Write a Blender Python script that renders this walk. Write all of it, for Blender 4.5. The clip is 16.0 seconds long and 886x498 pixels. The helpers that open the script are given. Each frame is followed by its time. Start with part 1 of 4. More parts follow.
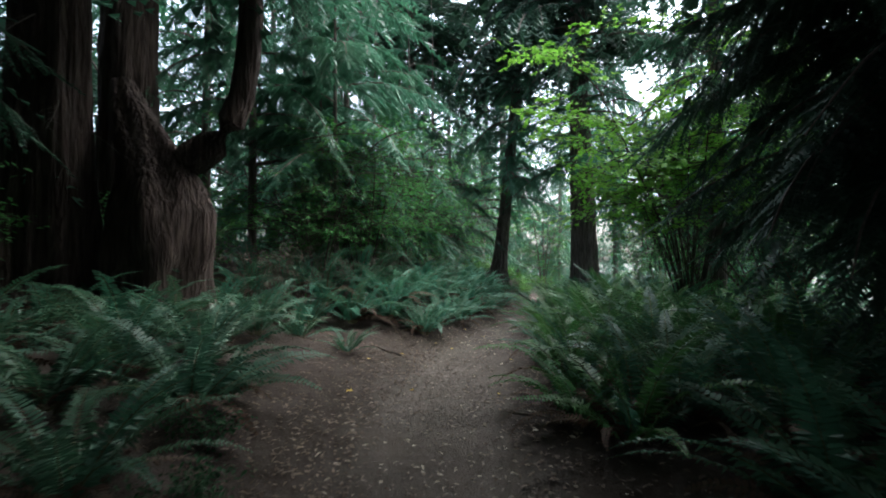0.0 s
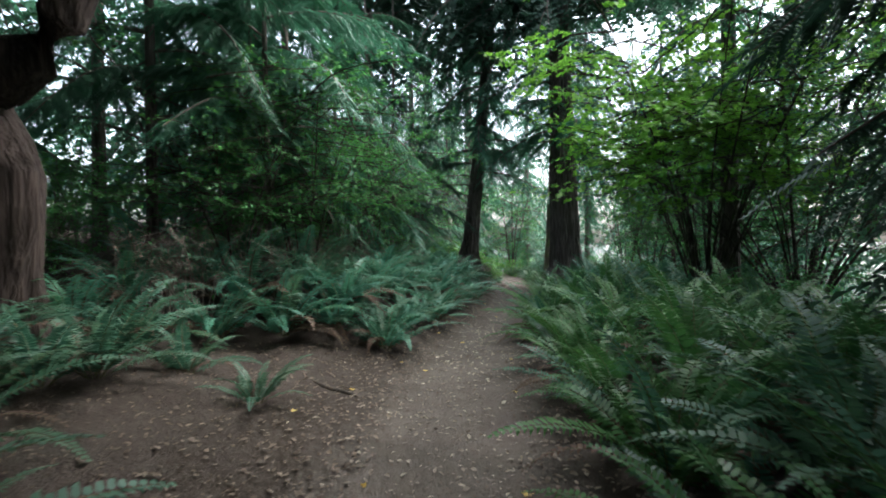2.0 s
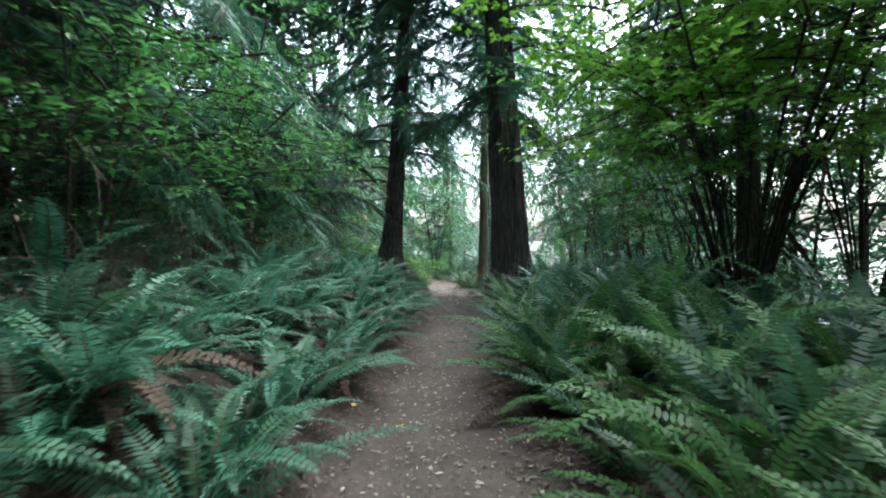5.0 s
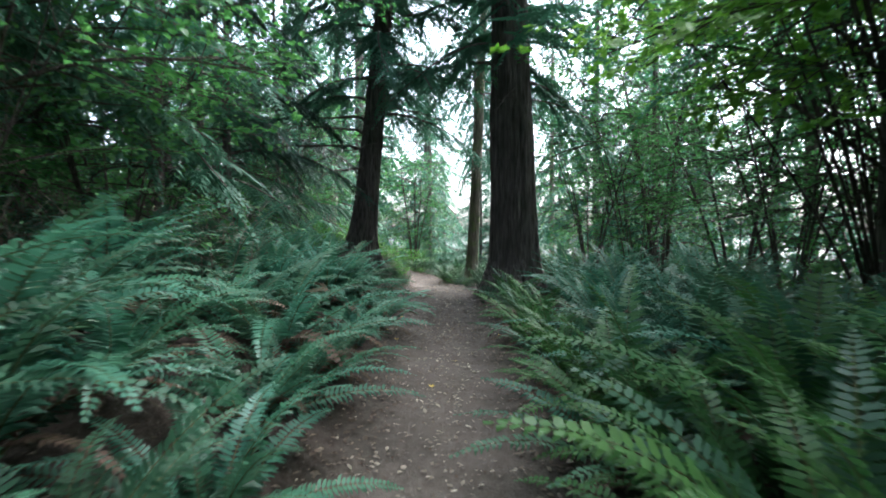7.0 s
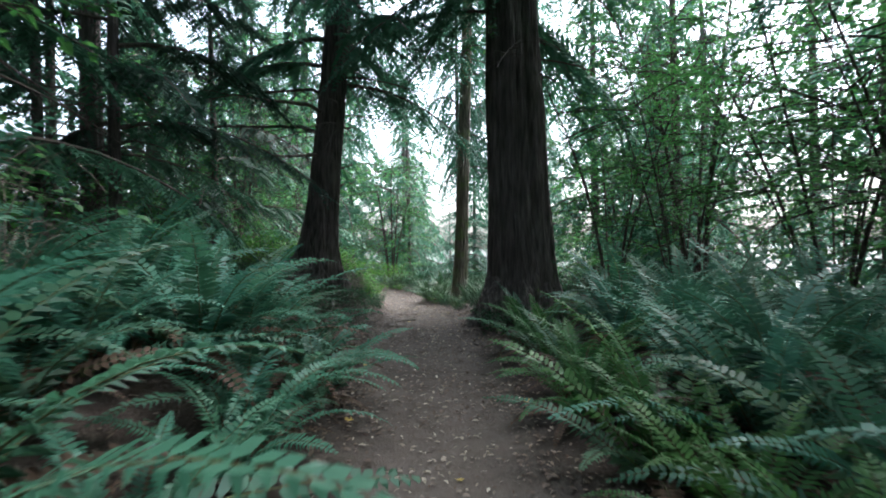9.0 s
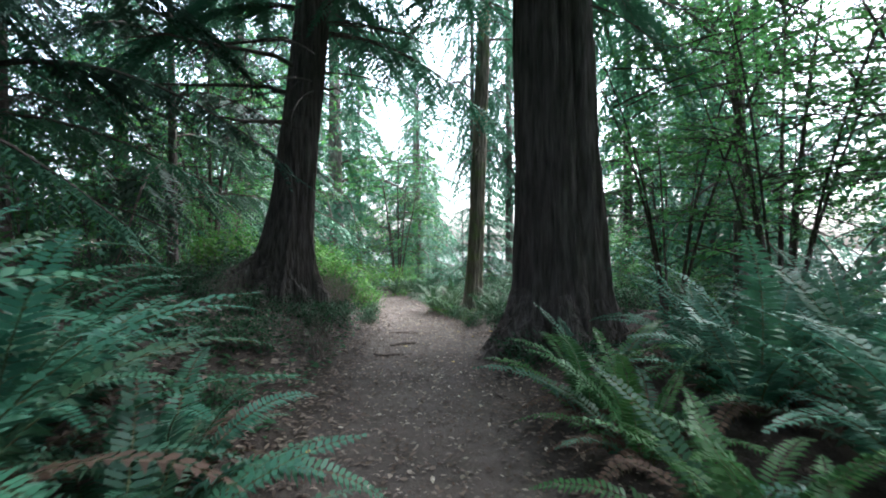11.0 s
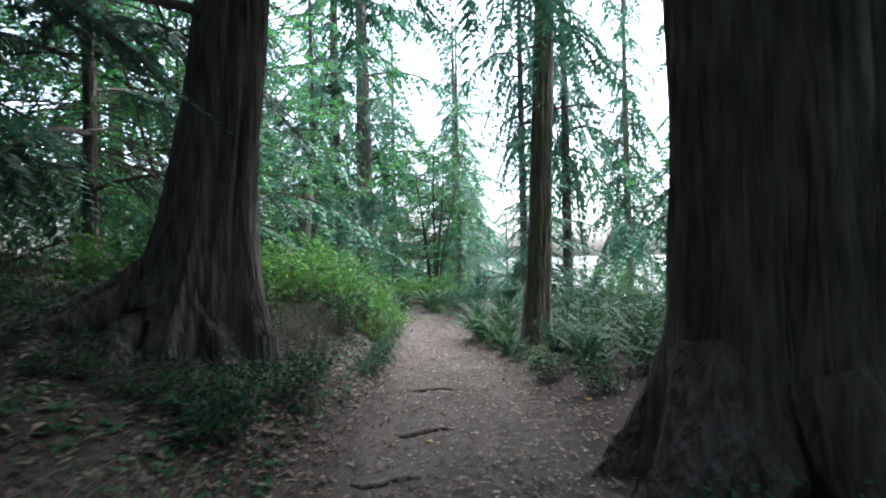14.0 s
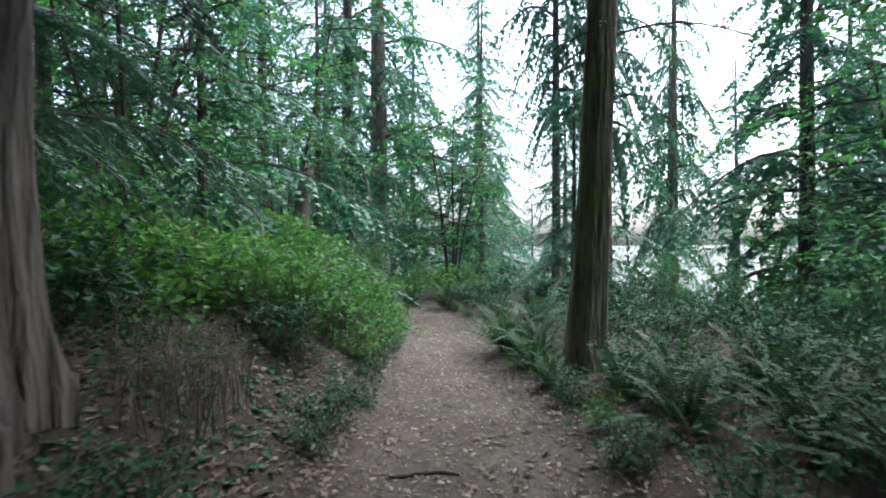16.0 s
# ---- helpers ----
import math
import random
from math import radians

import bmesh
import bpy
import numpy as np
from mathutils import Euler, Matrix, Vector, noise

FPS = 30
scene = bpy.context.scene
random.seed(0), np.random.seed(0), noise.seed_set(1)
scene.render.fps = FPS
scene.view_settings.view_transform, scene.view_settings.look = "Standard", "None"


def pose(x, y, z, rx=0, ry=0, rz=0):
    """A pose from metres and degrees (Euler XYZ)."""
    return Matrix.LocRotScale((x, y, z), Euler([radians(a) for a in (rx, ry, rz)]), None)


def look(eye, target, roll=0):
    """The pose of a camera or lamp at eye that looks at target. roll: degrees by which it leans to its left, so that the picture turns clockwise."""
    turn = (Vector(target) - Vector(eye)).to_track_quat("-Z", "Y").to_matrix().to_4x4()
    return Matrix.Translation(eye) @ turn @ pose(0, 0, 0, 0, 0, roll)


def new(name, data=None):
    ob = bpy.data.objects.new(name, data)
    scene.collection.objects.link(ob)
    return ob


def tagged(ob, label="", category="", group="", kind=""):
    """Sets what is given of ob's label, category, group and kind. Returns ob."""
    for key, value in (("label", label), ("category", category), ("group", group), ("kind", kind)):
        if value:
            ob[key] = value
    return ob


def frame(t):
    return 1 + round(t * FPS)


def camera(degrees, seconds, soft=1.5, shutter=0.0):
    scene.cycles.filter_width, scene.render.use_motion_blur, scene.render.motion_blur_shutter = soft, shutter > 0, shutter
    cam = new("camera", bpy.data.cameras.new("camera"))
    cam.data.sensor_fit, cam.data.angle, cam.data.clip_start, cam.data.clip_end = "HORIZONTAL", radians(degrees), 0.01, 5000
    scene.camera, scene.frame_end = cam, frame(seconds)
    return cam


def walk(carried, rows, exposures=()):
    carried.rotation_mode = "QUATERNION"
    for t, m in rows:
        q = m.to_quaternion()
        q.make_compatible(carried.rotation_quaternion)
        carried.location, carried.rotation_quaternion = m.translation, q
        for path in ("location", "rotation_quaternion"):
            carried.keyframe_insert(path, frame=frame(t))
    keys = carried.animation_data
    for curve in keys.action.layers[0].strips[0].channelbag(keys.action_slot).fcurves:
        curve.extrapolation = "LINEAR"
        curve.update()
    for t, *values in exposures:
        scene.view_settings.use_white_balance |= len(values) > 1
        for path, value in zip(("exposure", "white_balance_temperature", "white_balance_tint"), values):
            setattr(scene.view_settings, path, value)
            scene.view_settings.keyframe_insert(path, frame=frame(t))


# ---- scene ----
cam = camera(81.6, 16.0, soft=1.8, shutter=0.4)
METRES, EYE, TILT, LEAN, TURN = 22.0, 1.5, 1.5, 0.0, 0.0
ROWS = [
    (0.0, 0.0, 0.0, 0.0, -0.0, 0.0, 0.0),
    (0.5, -0.0017, 0.0307, -0.0005, -1.6, 0.17, -0.26),
    (1.0, -0.0034, 0.0598, -0.0011, -2.13, -1.62, -1.96),
    (1.5, -0.0039, 0.0905, -0.0013, -2.29, -2.68, 0.16),
    (2.0, -0.0039, 0.1196, -0.0013, -4.3, -1.95, 0.38),
    (2.5, -0.0056, 0.1519, -0.0028, -5.03, -3.1, -1.98),
    (3.0, -0.0044, 0.1823, -0.0036, -6.84, -1.68, -0.01),
    (3.5, -0.0043, 0.2123, -0.0048, -10.97, -1.43, -0.32),
    (4.0, -0.0008, 0.2435, -0.0066, -11.93, -1.8, 1.05),
    (6.5, 0.0294, 0.4209, -0.0166, -16.18, -2.31, 0.36),
    (7.0, 0.0362, 0.4588, -0.0206, -16.43, -3.0, -0.25),
    (7.5, 0.0456, 0.495, -0.0237, -16.21, -1.11, 1.57),
    (8.0, 0.0546, 0.5308, -0.0269, -18.78, -0.98, 0.64),
    (10.5, 0.1046, 0.6804, -0.0337, -18.45, -1.76, 0.8),
    (11.0, 0.1132, 0.7044, -0.0341, -17.31, -1.25, -0.05),
    (11.5, 0.1212, 0.7303, -0.0357, -16.93, -2.24, -1.38),
    (12.0, 0.1295, 0.7561, -0.0362, -14.78, -1.08, -0.21),
    (12.5, 0.1365, 0.7834, -0.0383, -16.21, -1.8, -0.69),
    (13.0, 0.1446, 0.8113, -0.0396, -15.41, -2.97, -0.54),
    (13.5, 0.1508, 0.8393, -0.0399, -14.22, -2.33, -0.81),
    (14.0, 0.1585, 0.8671, -0.0405, -12.68, -0.46, 0.85),
    (14.5, 0.1659, 0.8935, -0.041, -11.75, -1.0, -0.29),
    (15.0, 0.1727, 0.9208, -0.0416, -11.7, -2.22, -1.56),
    (15.5, 0.181, 0.9462, -0.042, -10.41, -2.07, -0.02),
    (16.0, 0.1881, 0.9728, -0.0432, -10.09, -1.89, -0.05),
]
EXPOSURES = [(0.0, 2.55, 5850, 6), (1.5, 2.6, 5900, 5), (3.0, 2.8, 5800, 5), (4.0, 2.9, 5750, 7), (7.0, 3.0, 5700, 7), (8.2, 2.6, 5750, 8), (11.0, 2.95, 5650, 9), (12.5, 2.85, 5600, 10), (14.0, 2.65, 5550, 9), (16.0, 2.33, 5550, 7)]
walk(cam, [(t, pose(0, 0, EYE, TILT, LEAN, TURN) @ pose(METRES * x, METRES * y, METRES * z, 90 + pitch, roll, yaw)) for t, x, y, z, yaw, pitch, roll in ROWS], EXPOSURES)

# ---- world and light: overcast evening sky ----
world = bpy.data.worlds.new("overcast_sky")
world.use_nodes = True
scene.world = world
wt = world.node_tree
sky = wt.nodes.new("ShaderNodeTexSky")
sky.sky_type = "NISHITA"
sky.sun_disc = False
sky.sun_elevation, sky.sun_rotation = radians(58), radians(60)
sky.air_density, sky.dust_density, sky.ozone_density = 1.2, 6.0, 1.5
pale = wt.nodes.new("ShaderNodeHueSaturation")
pale.inputs["Saturation"].default_value = 0.5
wt.links.new(sky.outputs[0], pale.inputs["Color"])
wt.links.new(pale.outputs[0], wt.nodes["Background"].inputs["Color"])
wt.nodes["Background"].inputs["Strength"].default_value = 0.125
sun = new("sun", bpy.data.lights.new("sun", "SUN"))
sun.data.energy, sun.data.angle, sun.data.color = 1.15, radians(70), (1.0, 0.96, 0.9)
sun.matrix_world = look((15 * math.sin(radians(60)), 15 * math.cos(radians(60)), 15 * math.tan(radians(58))), (0, 0, 0))

# ---- materials ----


def mix_rgb(nt, fac, a, b):
    n = nt.nodes.new("ShaderNodeMix")
    n.data_type = "RGBA"
    for sock, val in ((n.inputs[0], fac), (n.inputs[6], a), (n.inputs[7], b)):
        if isinstance(val, (tuple, float, int)):
            sock.default_value = (*val, 1) if isinstance(val, tuple) else val
        else:
            nt.links.new(val, sock)
    return n.outputs[2]


def noise_fac(nt, scale, lo=0.35, hi=0.65, detail=4, coords="Object", stretch=None):
    tc = nt.nodes.new("ShaderNodeTexCoord")
    n = nt.nodes.new("ShaderNodeTexNoise")
    n.inputs["Scale"].default_value, n.inputs["Detail"].default_value = scale, detail
    src = tc.outputs[coords]
    if stretch:
        mp = nt.nodes.new("ShaderNodeMapping")
        mp.inputs["Scale"].default_value = stretch
        nt.links.new(src, mp.inputs[0])
        src = mp.outputs[0]
    nt.links.new(src, n.inputs["Vector"])
    r = nt.nodes.new("ShaderNodeMapRange")
    r.inputs["From Min"].default_value, r.inputs["From Max"].default_value = lo, hi
    nt.links.new(n.outputs["Fac"], r.inputs["Value"])
    return r.outputs[0]


def bump(nt, height, strength, distance):
    b = nt.nodes.new("ShaderNodeBump")
    b.inputs["Strength"].default_value, b.inputs["Distance"].default_value = strength, distance
    nt.links.new(height, b.inputs["Height"])
    return b.outputs[0]


def foliage(name, a, b, c, rough=0.5, through_light=0.35, size=1.2, gloss=0.5):
    """Leaf material: a and b vary leaf by leaf, c comes with the plant."""
    m = bpy.data.materials.new(name)
    m.use_nodes = True
    nt = m.node_tree
    p = nt.nodes["Principled BSDF"]
    geo = nt.nodes.new("ShaderNodeNewGeometry")
    info = nt.nodes.new("ShaderNodeObjectInfo")
    col = mix_rgb(nt, geo.outputs["Random Per Island"], a, b)
    half = nt.nodes.new("ShaderNodeMath")
    half.operation = "MULTIPLY"
    half.inputs[1].default_value = 0.6
    nt.links.new(info.outputs["Random"], half.inputs[0])
    col = mix_rgb(nt, half.outputs[0], col, c)
    patch = noise_fac(nt, size, 0.35, 0.7, 2)
    col = mix_rgb(nt, patch, col, mix_rgb(nt, 0.5, col, a))
    nt.links.new(col, p.inputs["Base Color"])
    p.inputs["Roughness"].default_value = rough
    p.inputs["Specular IOR Level"].default_value = gloss
    tr = nt.nodes.new("ShaderNodeBsdfTranslucent")
    nt.links.new(col, tr.inputs["Color"])
    mx = nt.nodes.new("ShaderNodeMixShader")
    mx.inputs[0].default_value = through_light
    nt.links.new(p.outputs[0], mx.inputs[1])
    nt.links.new(tr.outputs[0], mx.inputs[2])
    nt.links.new(mx.outputs[0], nt.nodes["Material Output"].inputs["Surface"])
    return m


def bark(name, dark, light, moss=None, ridge=14.0, moss_lo=0.5):
    m = bpy.data.materials.new(name)
    m.use_nodes = True
    nt = m.node_tree
    p = nt.nodes["Principled BSDF"]
    fine = noise_fac(nt, ridge, 0.3, 0.7, 6, stretch=(1, 1, 0.12))
    big = noise_fac(nt, 1.7, 0.35, 0.65, 3)
    col = mix_rgb(nt, fine, dark, light)
    col = mix_rgb(nt, big, col, mix_rgb(nt, 0.5, col, dark))
    if moss:
        col = mix_rgb(nt, noise_fac(nt, 2.6, moss_lo, moss_lo + 0.15, 5), col, moss)
    nt.links.new(col, p.inputs["Base Color"])
    p.inputs["Roughness"].default_value = 0.9
    p.inputs["Specular IOR Level"].default_value = 0.2
    nt.links.new(bump(nt, fine, 1.0, 0.05), p.inputs["Normal"])
    return m


def plain(name, a, b, scale=8.0, rough=0.85, depth=0.01):
    m = bpy.data.materials.new(name)
    m.use_nodes = True
    nt = m.node_tree
    p = nt.nodes["Principled BSDF"]
    f = noise_fac(nt, scale, 0.3, 0.7, 5)
    nt.links.new(mix_rgb(nt, f, a, b), p.inputs["Base Color"])
    p.inputs["Roughness"].default_value = rough
    nt.links.new(bump(nt, f, 0.5, depth), p.inputs["Normal"])
    return m


M_FERN = foliage("sword_fern_green", (0.052, 0.17, 0.115), (0.078, 0.215, 0.14), (0.075, 0.18, 0.07), 0.4, 0.35, 1.2, 0.4)
M_FERN_DARK = foliage("dark_fern_green", (0.036, 0.115, 0.07), (0.05, 0.14, 0.08), (0.065, 0.12, 0.04))
M_FERN_WARM = foliage("yellowish_fern_green", (0.048, 0.13, 0.03), (0.078, 0.18, 0.036), (0.042, 0.14, 0.06), 0.45, 0.35, 1.2, 0.35)
M_FERN_CREST = foliage("olive_fern_green", (0.025, 0.07, 0.03), (0.045, 0.10, 0.035), (0.05, 0.08, 0.03), 0.6, 0.3, 1.2, 0.3)
M_FERN_DEAD = foliage("dead_fern_brown", (0.075, 0.042, 0.025), (0.12, 0.07, 0.04), (0.08, 0.055, 0.04), 0.8, 0.2)
M_RACHIS = plain("fern_stalk", (0.07, 0.09, 0.03), (0.12, 0.10, 0.04), 20)
M_NEEDLE = foliage("conifer_needles", (0.045, 0.135, 0.08), (0.07, 0.18, 0.105), (0.055, 0.15, 0.06), 0.55, 0.4, 0.8)
# darker copy of the needles: shade put into colour, also for light-blocking crowns
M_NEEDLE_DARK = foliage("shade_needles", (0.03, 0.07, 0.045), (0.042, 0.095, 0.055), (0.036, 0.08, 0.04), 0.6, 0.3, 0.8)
M_MAPLE = foliage("maple_leaves", (0.14, 0.32, 0.035), (0.22, 0.43, 0.05), (0.16, 0.36, 0.05), 0.45, 0.55)
M_HAZEL = foliage("hazel_leaves", (0.06, 0.185, 0.045), (0.11, 0.27, 0.06), (0.07, 0.2, 0.065), 0.5, 0.5)
M_BERRY = foliage("bramble_leaves", (0.035, 0.12, 0.02), (0.15, 0.31, 0.04), (0.06, 0.16, 0.035), 0.6, 0.4, 1.2, 0.2)
M_IVY = foliage("ivy_leaves", (0.02, 0.07, 0.025), (0.04, 0.11, 0.04), (0.028, 0.085, 0.035), 0.6, 0.25, 1.2, 0.25)
M_LITTER = foliage("dry_leaves", (0.06, 0.04, 0.027), (0.23, 0.175, 0.125), (0.16, 0.105, 0.07), 0.7, 0.1)
M_PALE = foliage("bleached_leaf_scraps", (0.1, 0.075, 0.055), (0.33, 0.28, 0.22), (0.24, 0.18, 0.13), 0.7, 0.1)
M_BLEACHED = foliage("sun_bleached_leaves", (0.3, 0.25, 0.19), (0.5, 0.45, 0.36), (0.34, 0.27, 0.2), 0.7, 0.1)
M_YELLOW = foliage("yellow_leaf", (0.5, 0.33, 0.05), (0.6, 0.42, 0.1), (0.45, 0.35, 0.1), 0.6, 0.2)
M_BARK = bark("cedar_bark", (0.05, 0.041, 0.035), (0.2, 0.168, 0.147), None, 18)
# reddish bark; the start's shade is put into its dark colour
M_BARK_RED_SHADED = bark("shaded_reddish_bark", (0.024, 0.016, 0.013), (0.1, 0.072, 0.06), None, 18)
M_BARK_MOSS = bark("mossy_bark", (0.1, 0.084, 0.066), (0.36, 0.31, 0.24), (0.16, 0.19, 0.08), 22, 0.5)
M_BARK_GREY = bark("grey_fir_bark", (0.09, 0.075, 0.065), (0.27, 0.23, 0.2), None, 20)
M_STEM = bark("hazel_stem_bark", (0.045, 0.036, 0.03), (0.12, 0.1, 0.08), (0.06, 0.08, 0.03), 30, 0.58)
M_DEADWOOD = plain("grey_brown_dead_canes", (0.1, 0.078, 0.06), (0.22, 0.18, 0.145), 30)
M_ROT = plain("rotting_wood", (0.03, 0.024, 0.018), (0.085, 0.066, 0.045), 18)
M_TWIG = plain("dead_twig", (0.05, 0.038, 0.03), (0.13, 0.1, 0.08), 30)


def soil_material():
    m = bpy.data.materials.new("forest_soil")
    m.use_nodes = True
    nt = m.node_tree
    p = nt.nodes["Principled BSDF"]
    at = nt.nodes.new("ShaderNodeAttribute")
    at.attribute_name = "trodden"
    fine = noise_fac(nt, 60, 0.3, 0.7, 6)
    mid = noise_fac(nt, 5, 0.35, 0.65, 5)
    big = noise_fac(nt, 0.9, 0.4, 0.62, 3)
    dirt = mix_rgb(nt, fine, (0.06, 0.05, 0.043), (0.12, 0.102, 0.088))
    dirt = mix_rgb(nt, mid, dirt, (0.085, 0.07, 0.058))
    dirt = mix_rgb(nt, big, dirt, mix_rgb(nt, 0.5, dirt, (0.15, 0.126, 0.105)))
    duff = mix_rgb(nt, fine, (0.03, 0.024, 0.02), (0.085, 0.066, 0.053))
    duff = mix_rgb(nt, mid, duff, (0.048, 0.036, 0.028))
    edge = nt.nodes.new("ShaderNodeMath")
    edge.operation = "ADD"
    nt.links.new(at.outputs["Fac"], edge.inputs[0])
    wob = nt.nodes.new("ShaderNodeMath")
    wob.operation = "MULTIPLY_ADD"
    wob.inputs[1].default_value, wob.inputs[2].default_value = 0.5, -0.25
    nt.links.new(noise_fac(nt, 9, 0.3, 0.7, 5), wob.inputs[0])
    nt.links.new(wob.outputs[0], edge.inputs[1])
    edge.use_clamp = True
    nt.links.new(mix_rgb(nt, edge.outputs[0], duff, dirt), p.inputs["Base Color"])
    p.inputs["Roughness"].default_value = 0.95
    p.inputs["Specular IOR Level"].default_value = 0.15
    both = nt.nodes.new("ShaderNodeMath")
    both.operation = "ADD"
    nt.links.new(fine, both.inputs[0])
    nt.links.new(mid, both.inputs[1])
    nt.links.new(bump(nt, both.outputs[0], 0.7, 0.015), p.inputs["Normal"])
    return m


def water_material():
    m = bpy.data.materials.new("lake_water")
    m.use_nodes = True
    nt = m.node_tree
    p = nt.nodes["Principled BSDF"]
    p.inputs["Base Color"].default_value = (0.03, 0.045, 0.05, 1)
    p.inputs["Roughness"].default_value = 0.12
    f = noise_fac(nt, 0.8, 0.2, 0.8, 4)
    nt.links.new(bump(nt, f, 0.15, 0.2), p.inputs["Normal"])
    return m


M_SOIL = soil_material()
M_WATER = water_material()

# ---- plan: the trail and the lie of the land ----
TRAIL_Y = [-40, 0, 5, 9, 12, 15, 18, 21.4, 24, 27.5, 31, 34, 38, 45]
TRAIL_X = [-1, 0.05, 0.0, 0.65, 1.35, 2.3, 3.2, 4.1, 4.75, 5.35, 5.9, 5.6, 4.2, 0.0]
TRAIL_Z = [0.2, 0.03, 0.12, 0.05, -0.12, -0.22, -0.2, -0.16, -0.24, -0.45, -0.48, -0.45, -0.6, -1.0]


def smooth(a, b, v):
    u = np.clip((np.asarray(v, float) - a) / (b - a), 0, 1)
    return u * u * (3 - 2 * u)


def trail_x(y):
    return np.interp(y, TRAIL_Y, TRAIL_X)


def waves(x, y):
    return (np.sin(x * 1.31 + y * 0.47 + 0.6) * np.sin(y * 1.13 - x * 0.39) + 0.5 * np.sin(x * 2.9 - y * 1.7 + 1.0) * np.sin(y * 2.6 + x * 1.3)
            + 0.22 * np.sin(x * 6.7 + 2.0 * np.sin(y * 3.1)) * np.sin(y * 7.9 + 1.5 * np.sin(x * 4.3)))


def land(x, y):
    """Height of the ground."""
    x, y = np.asarray(x, float), np.asarray(y, float)
    d = x - trail_x(y)
    base = np.interp(y, TRAIL_Y, TRAIL_Z)
    side = smooth(0.55, 2.2, np.abs(d))
    left = 0.5 * smooth(0.5, 2.1, -d) * (0.55 + 1.0 * smooth(8.5, 11, y) - 0.4 * smooth(16, 18.5, y) + 0.3 * smooth(18, 21, y)) + 0.15 * np.clip(-d - 2.0, 0, 30)
    right = 0.12 * smooth(0.6, 2.0, d) - 0.30 * np.clip(d - 5.0, 0, 5) * 1.0 - 0.55 * np.clip(d - 10.0, 0, 16)
    h = base + left + right - 0.05 * (1 - smooth(0.35, 0.9, np.abs(d)))
    h = h - 0.6 * np.clip(y - 54, 0, 18) * smooth(-16, -2, d)
    return h + waves(x, y) * (0.012 + 0.07 * side)


def ground_at(x, y):
    return float(land(x, y))


def mesh_of(name, verts, faces, mats, index=None, shade=False):
    me = bpy.data.meshes.new(name)
    me.from_pydata([tuple(v) for v in verts], [], faces)
    for m in mats:
        me.materials.append(m)
    if index is not None:
        me.polygons.foreach_set("material_index", np.asarray(index, dtype=np.int32))
    if shade:
        me.polygons.foreach_set("use_smooth", np.ones(len(faces), dtype=bool))
    me.update()
    return me


def child(name, me, parent, m=None, label=""):
    ob = new(name, me)
    ob.parent = parent
    if m is not None:
        ob.matrix_basis = m
    if label:
        ob["label"] = label
    return ob


def thing(name, x, y, label, category, group="", turn=0.0, sink=0.0, kind=""):
    ob = new(name)
    ob.empty_display_size = 0.2
    ob.matrix_basis = pose(x, y, ground_at(x, y) - sink, 0, 0, turn)
    return tagged(ob, label, category, group, kind)


# ---- ground, lake ----
def lines(lo, hi, step, far, n):
    inner = np.arange(lo, hi + step / 2, step)
    grow = np.geomspace(1, far, n)
    return np.concatenate([lo - grow[::-1] * 0.6, inner, hi + grow * 0.6])


def build_ground():
    xs, ys = lines(-7, 12, 0.13, 3500, 26), lines(-3, 36, 0.13, 3500, 26)
    gx, gy = np.meshgrid(xs, ys)
    gz = land(gx, gy)
    gz = np.maximum(gz, -14)
    verts = np.stack([gx.ravel(), gy.ravel(), gz.ravel()], 1)
    nx, ny = len(xs), len(ys)
    i = np.arange(nx * ny).reshape(ny, nx)
    quads = np.stack([i[:-1, :-1], i[:-1, 1:], i[1:, 1:], i[1:, :-1]], -1).reshape(-1, 4)
    me = mesh_of("ground", verts, quads.tolist(), [M_SOIL], shade=True)
    d = np.abs(verts[:, 0] - trail_x(verts[:, 1]))
    widen = 0.06 * smooth(17, 22, verts[:, 1])
    at = me.attributes.new("trodden", "FLOAT", "POINT")
    at.data.foreach_set("value", (1 - smooth(0.45 + widen, 1.0 + widen * 1.6, d)).astype(np.float32))
    tagged(new("ground", me), "brown trodden dirt trail through dark forest soil", "ground", kind="structure")


build_ground()
lake = mesh_of("lake", [(-600, -3000, -6), (3000, -3000, -6), (3000, 3000, -6), (-600, 3000, -6)], [(0, 1, 2, 3)], [M_WATER])
tagged(new("water", lake), "pale still lake water below the wooded bank", "lake", kind="structure")

# ---- shapes ----


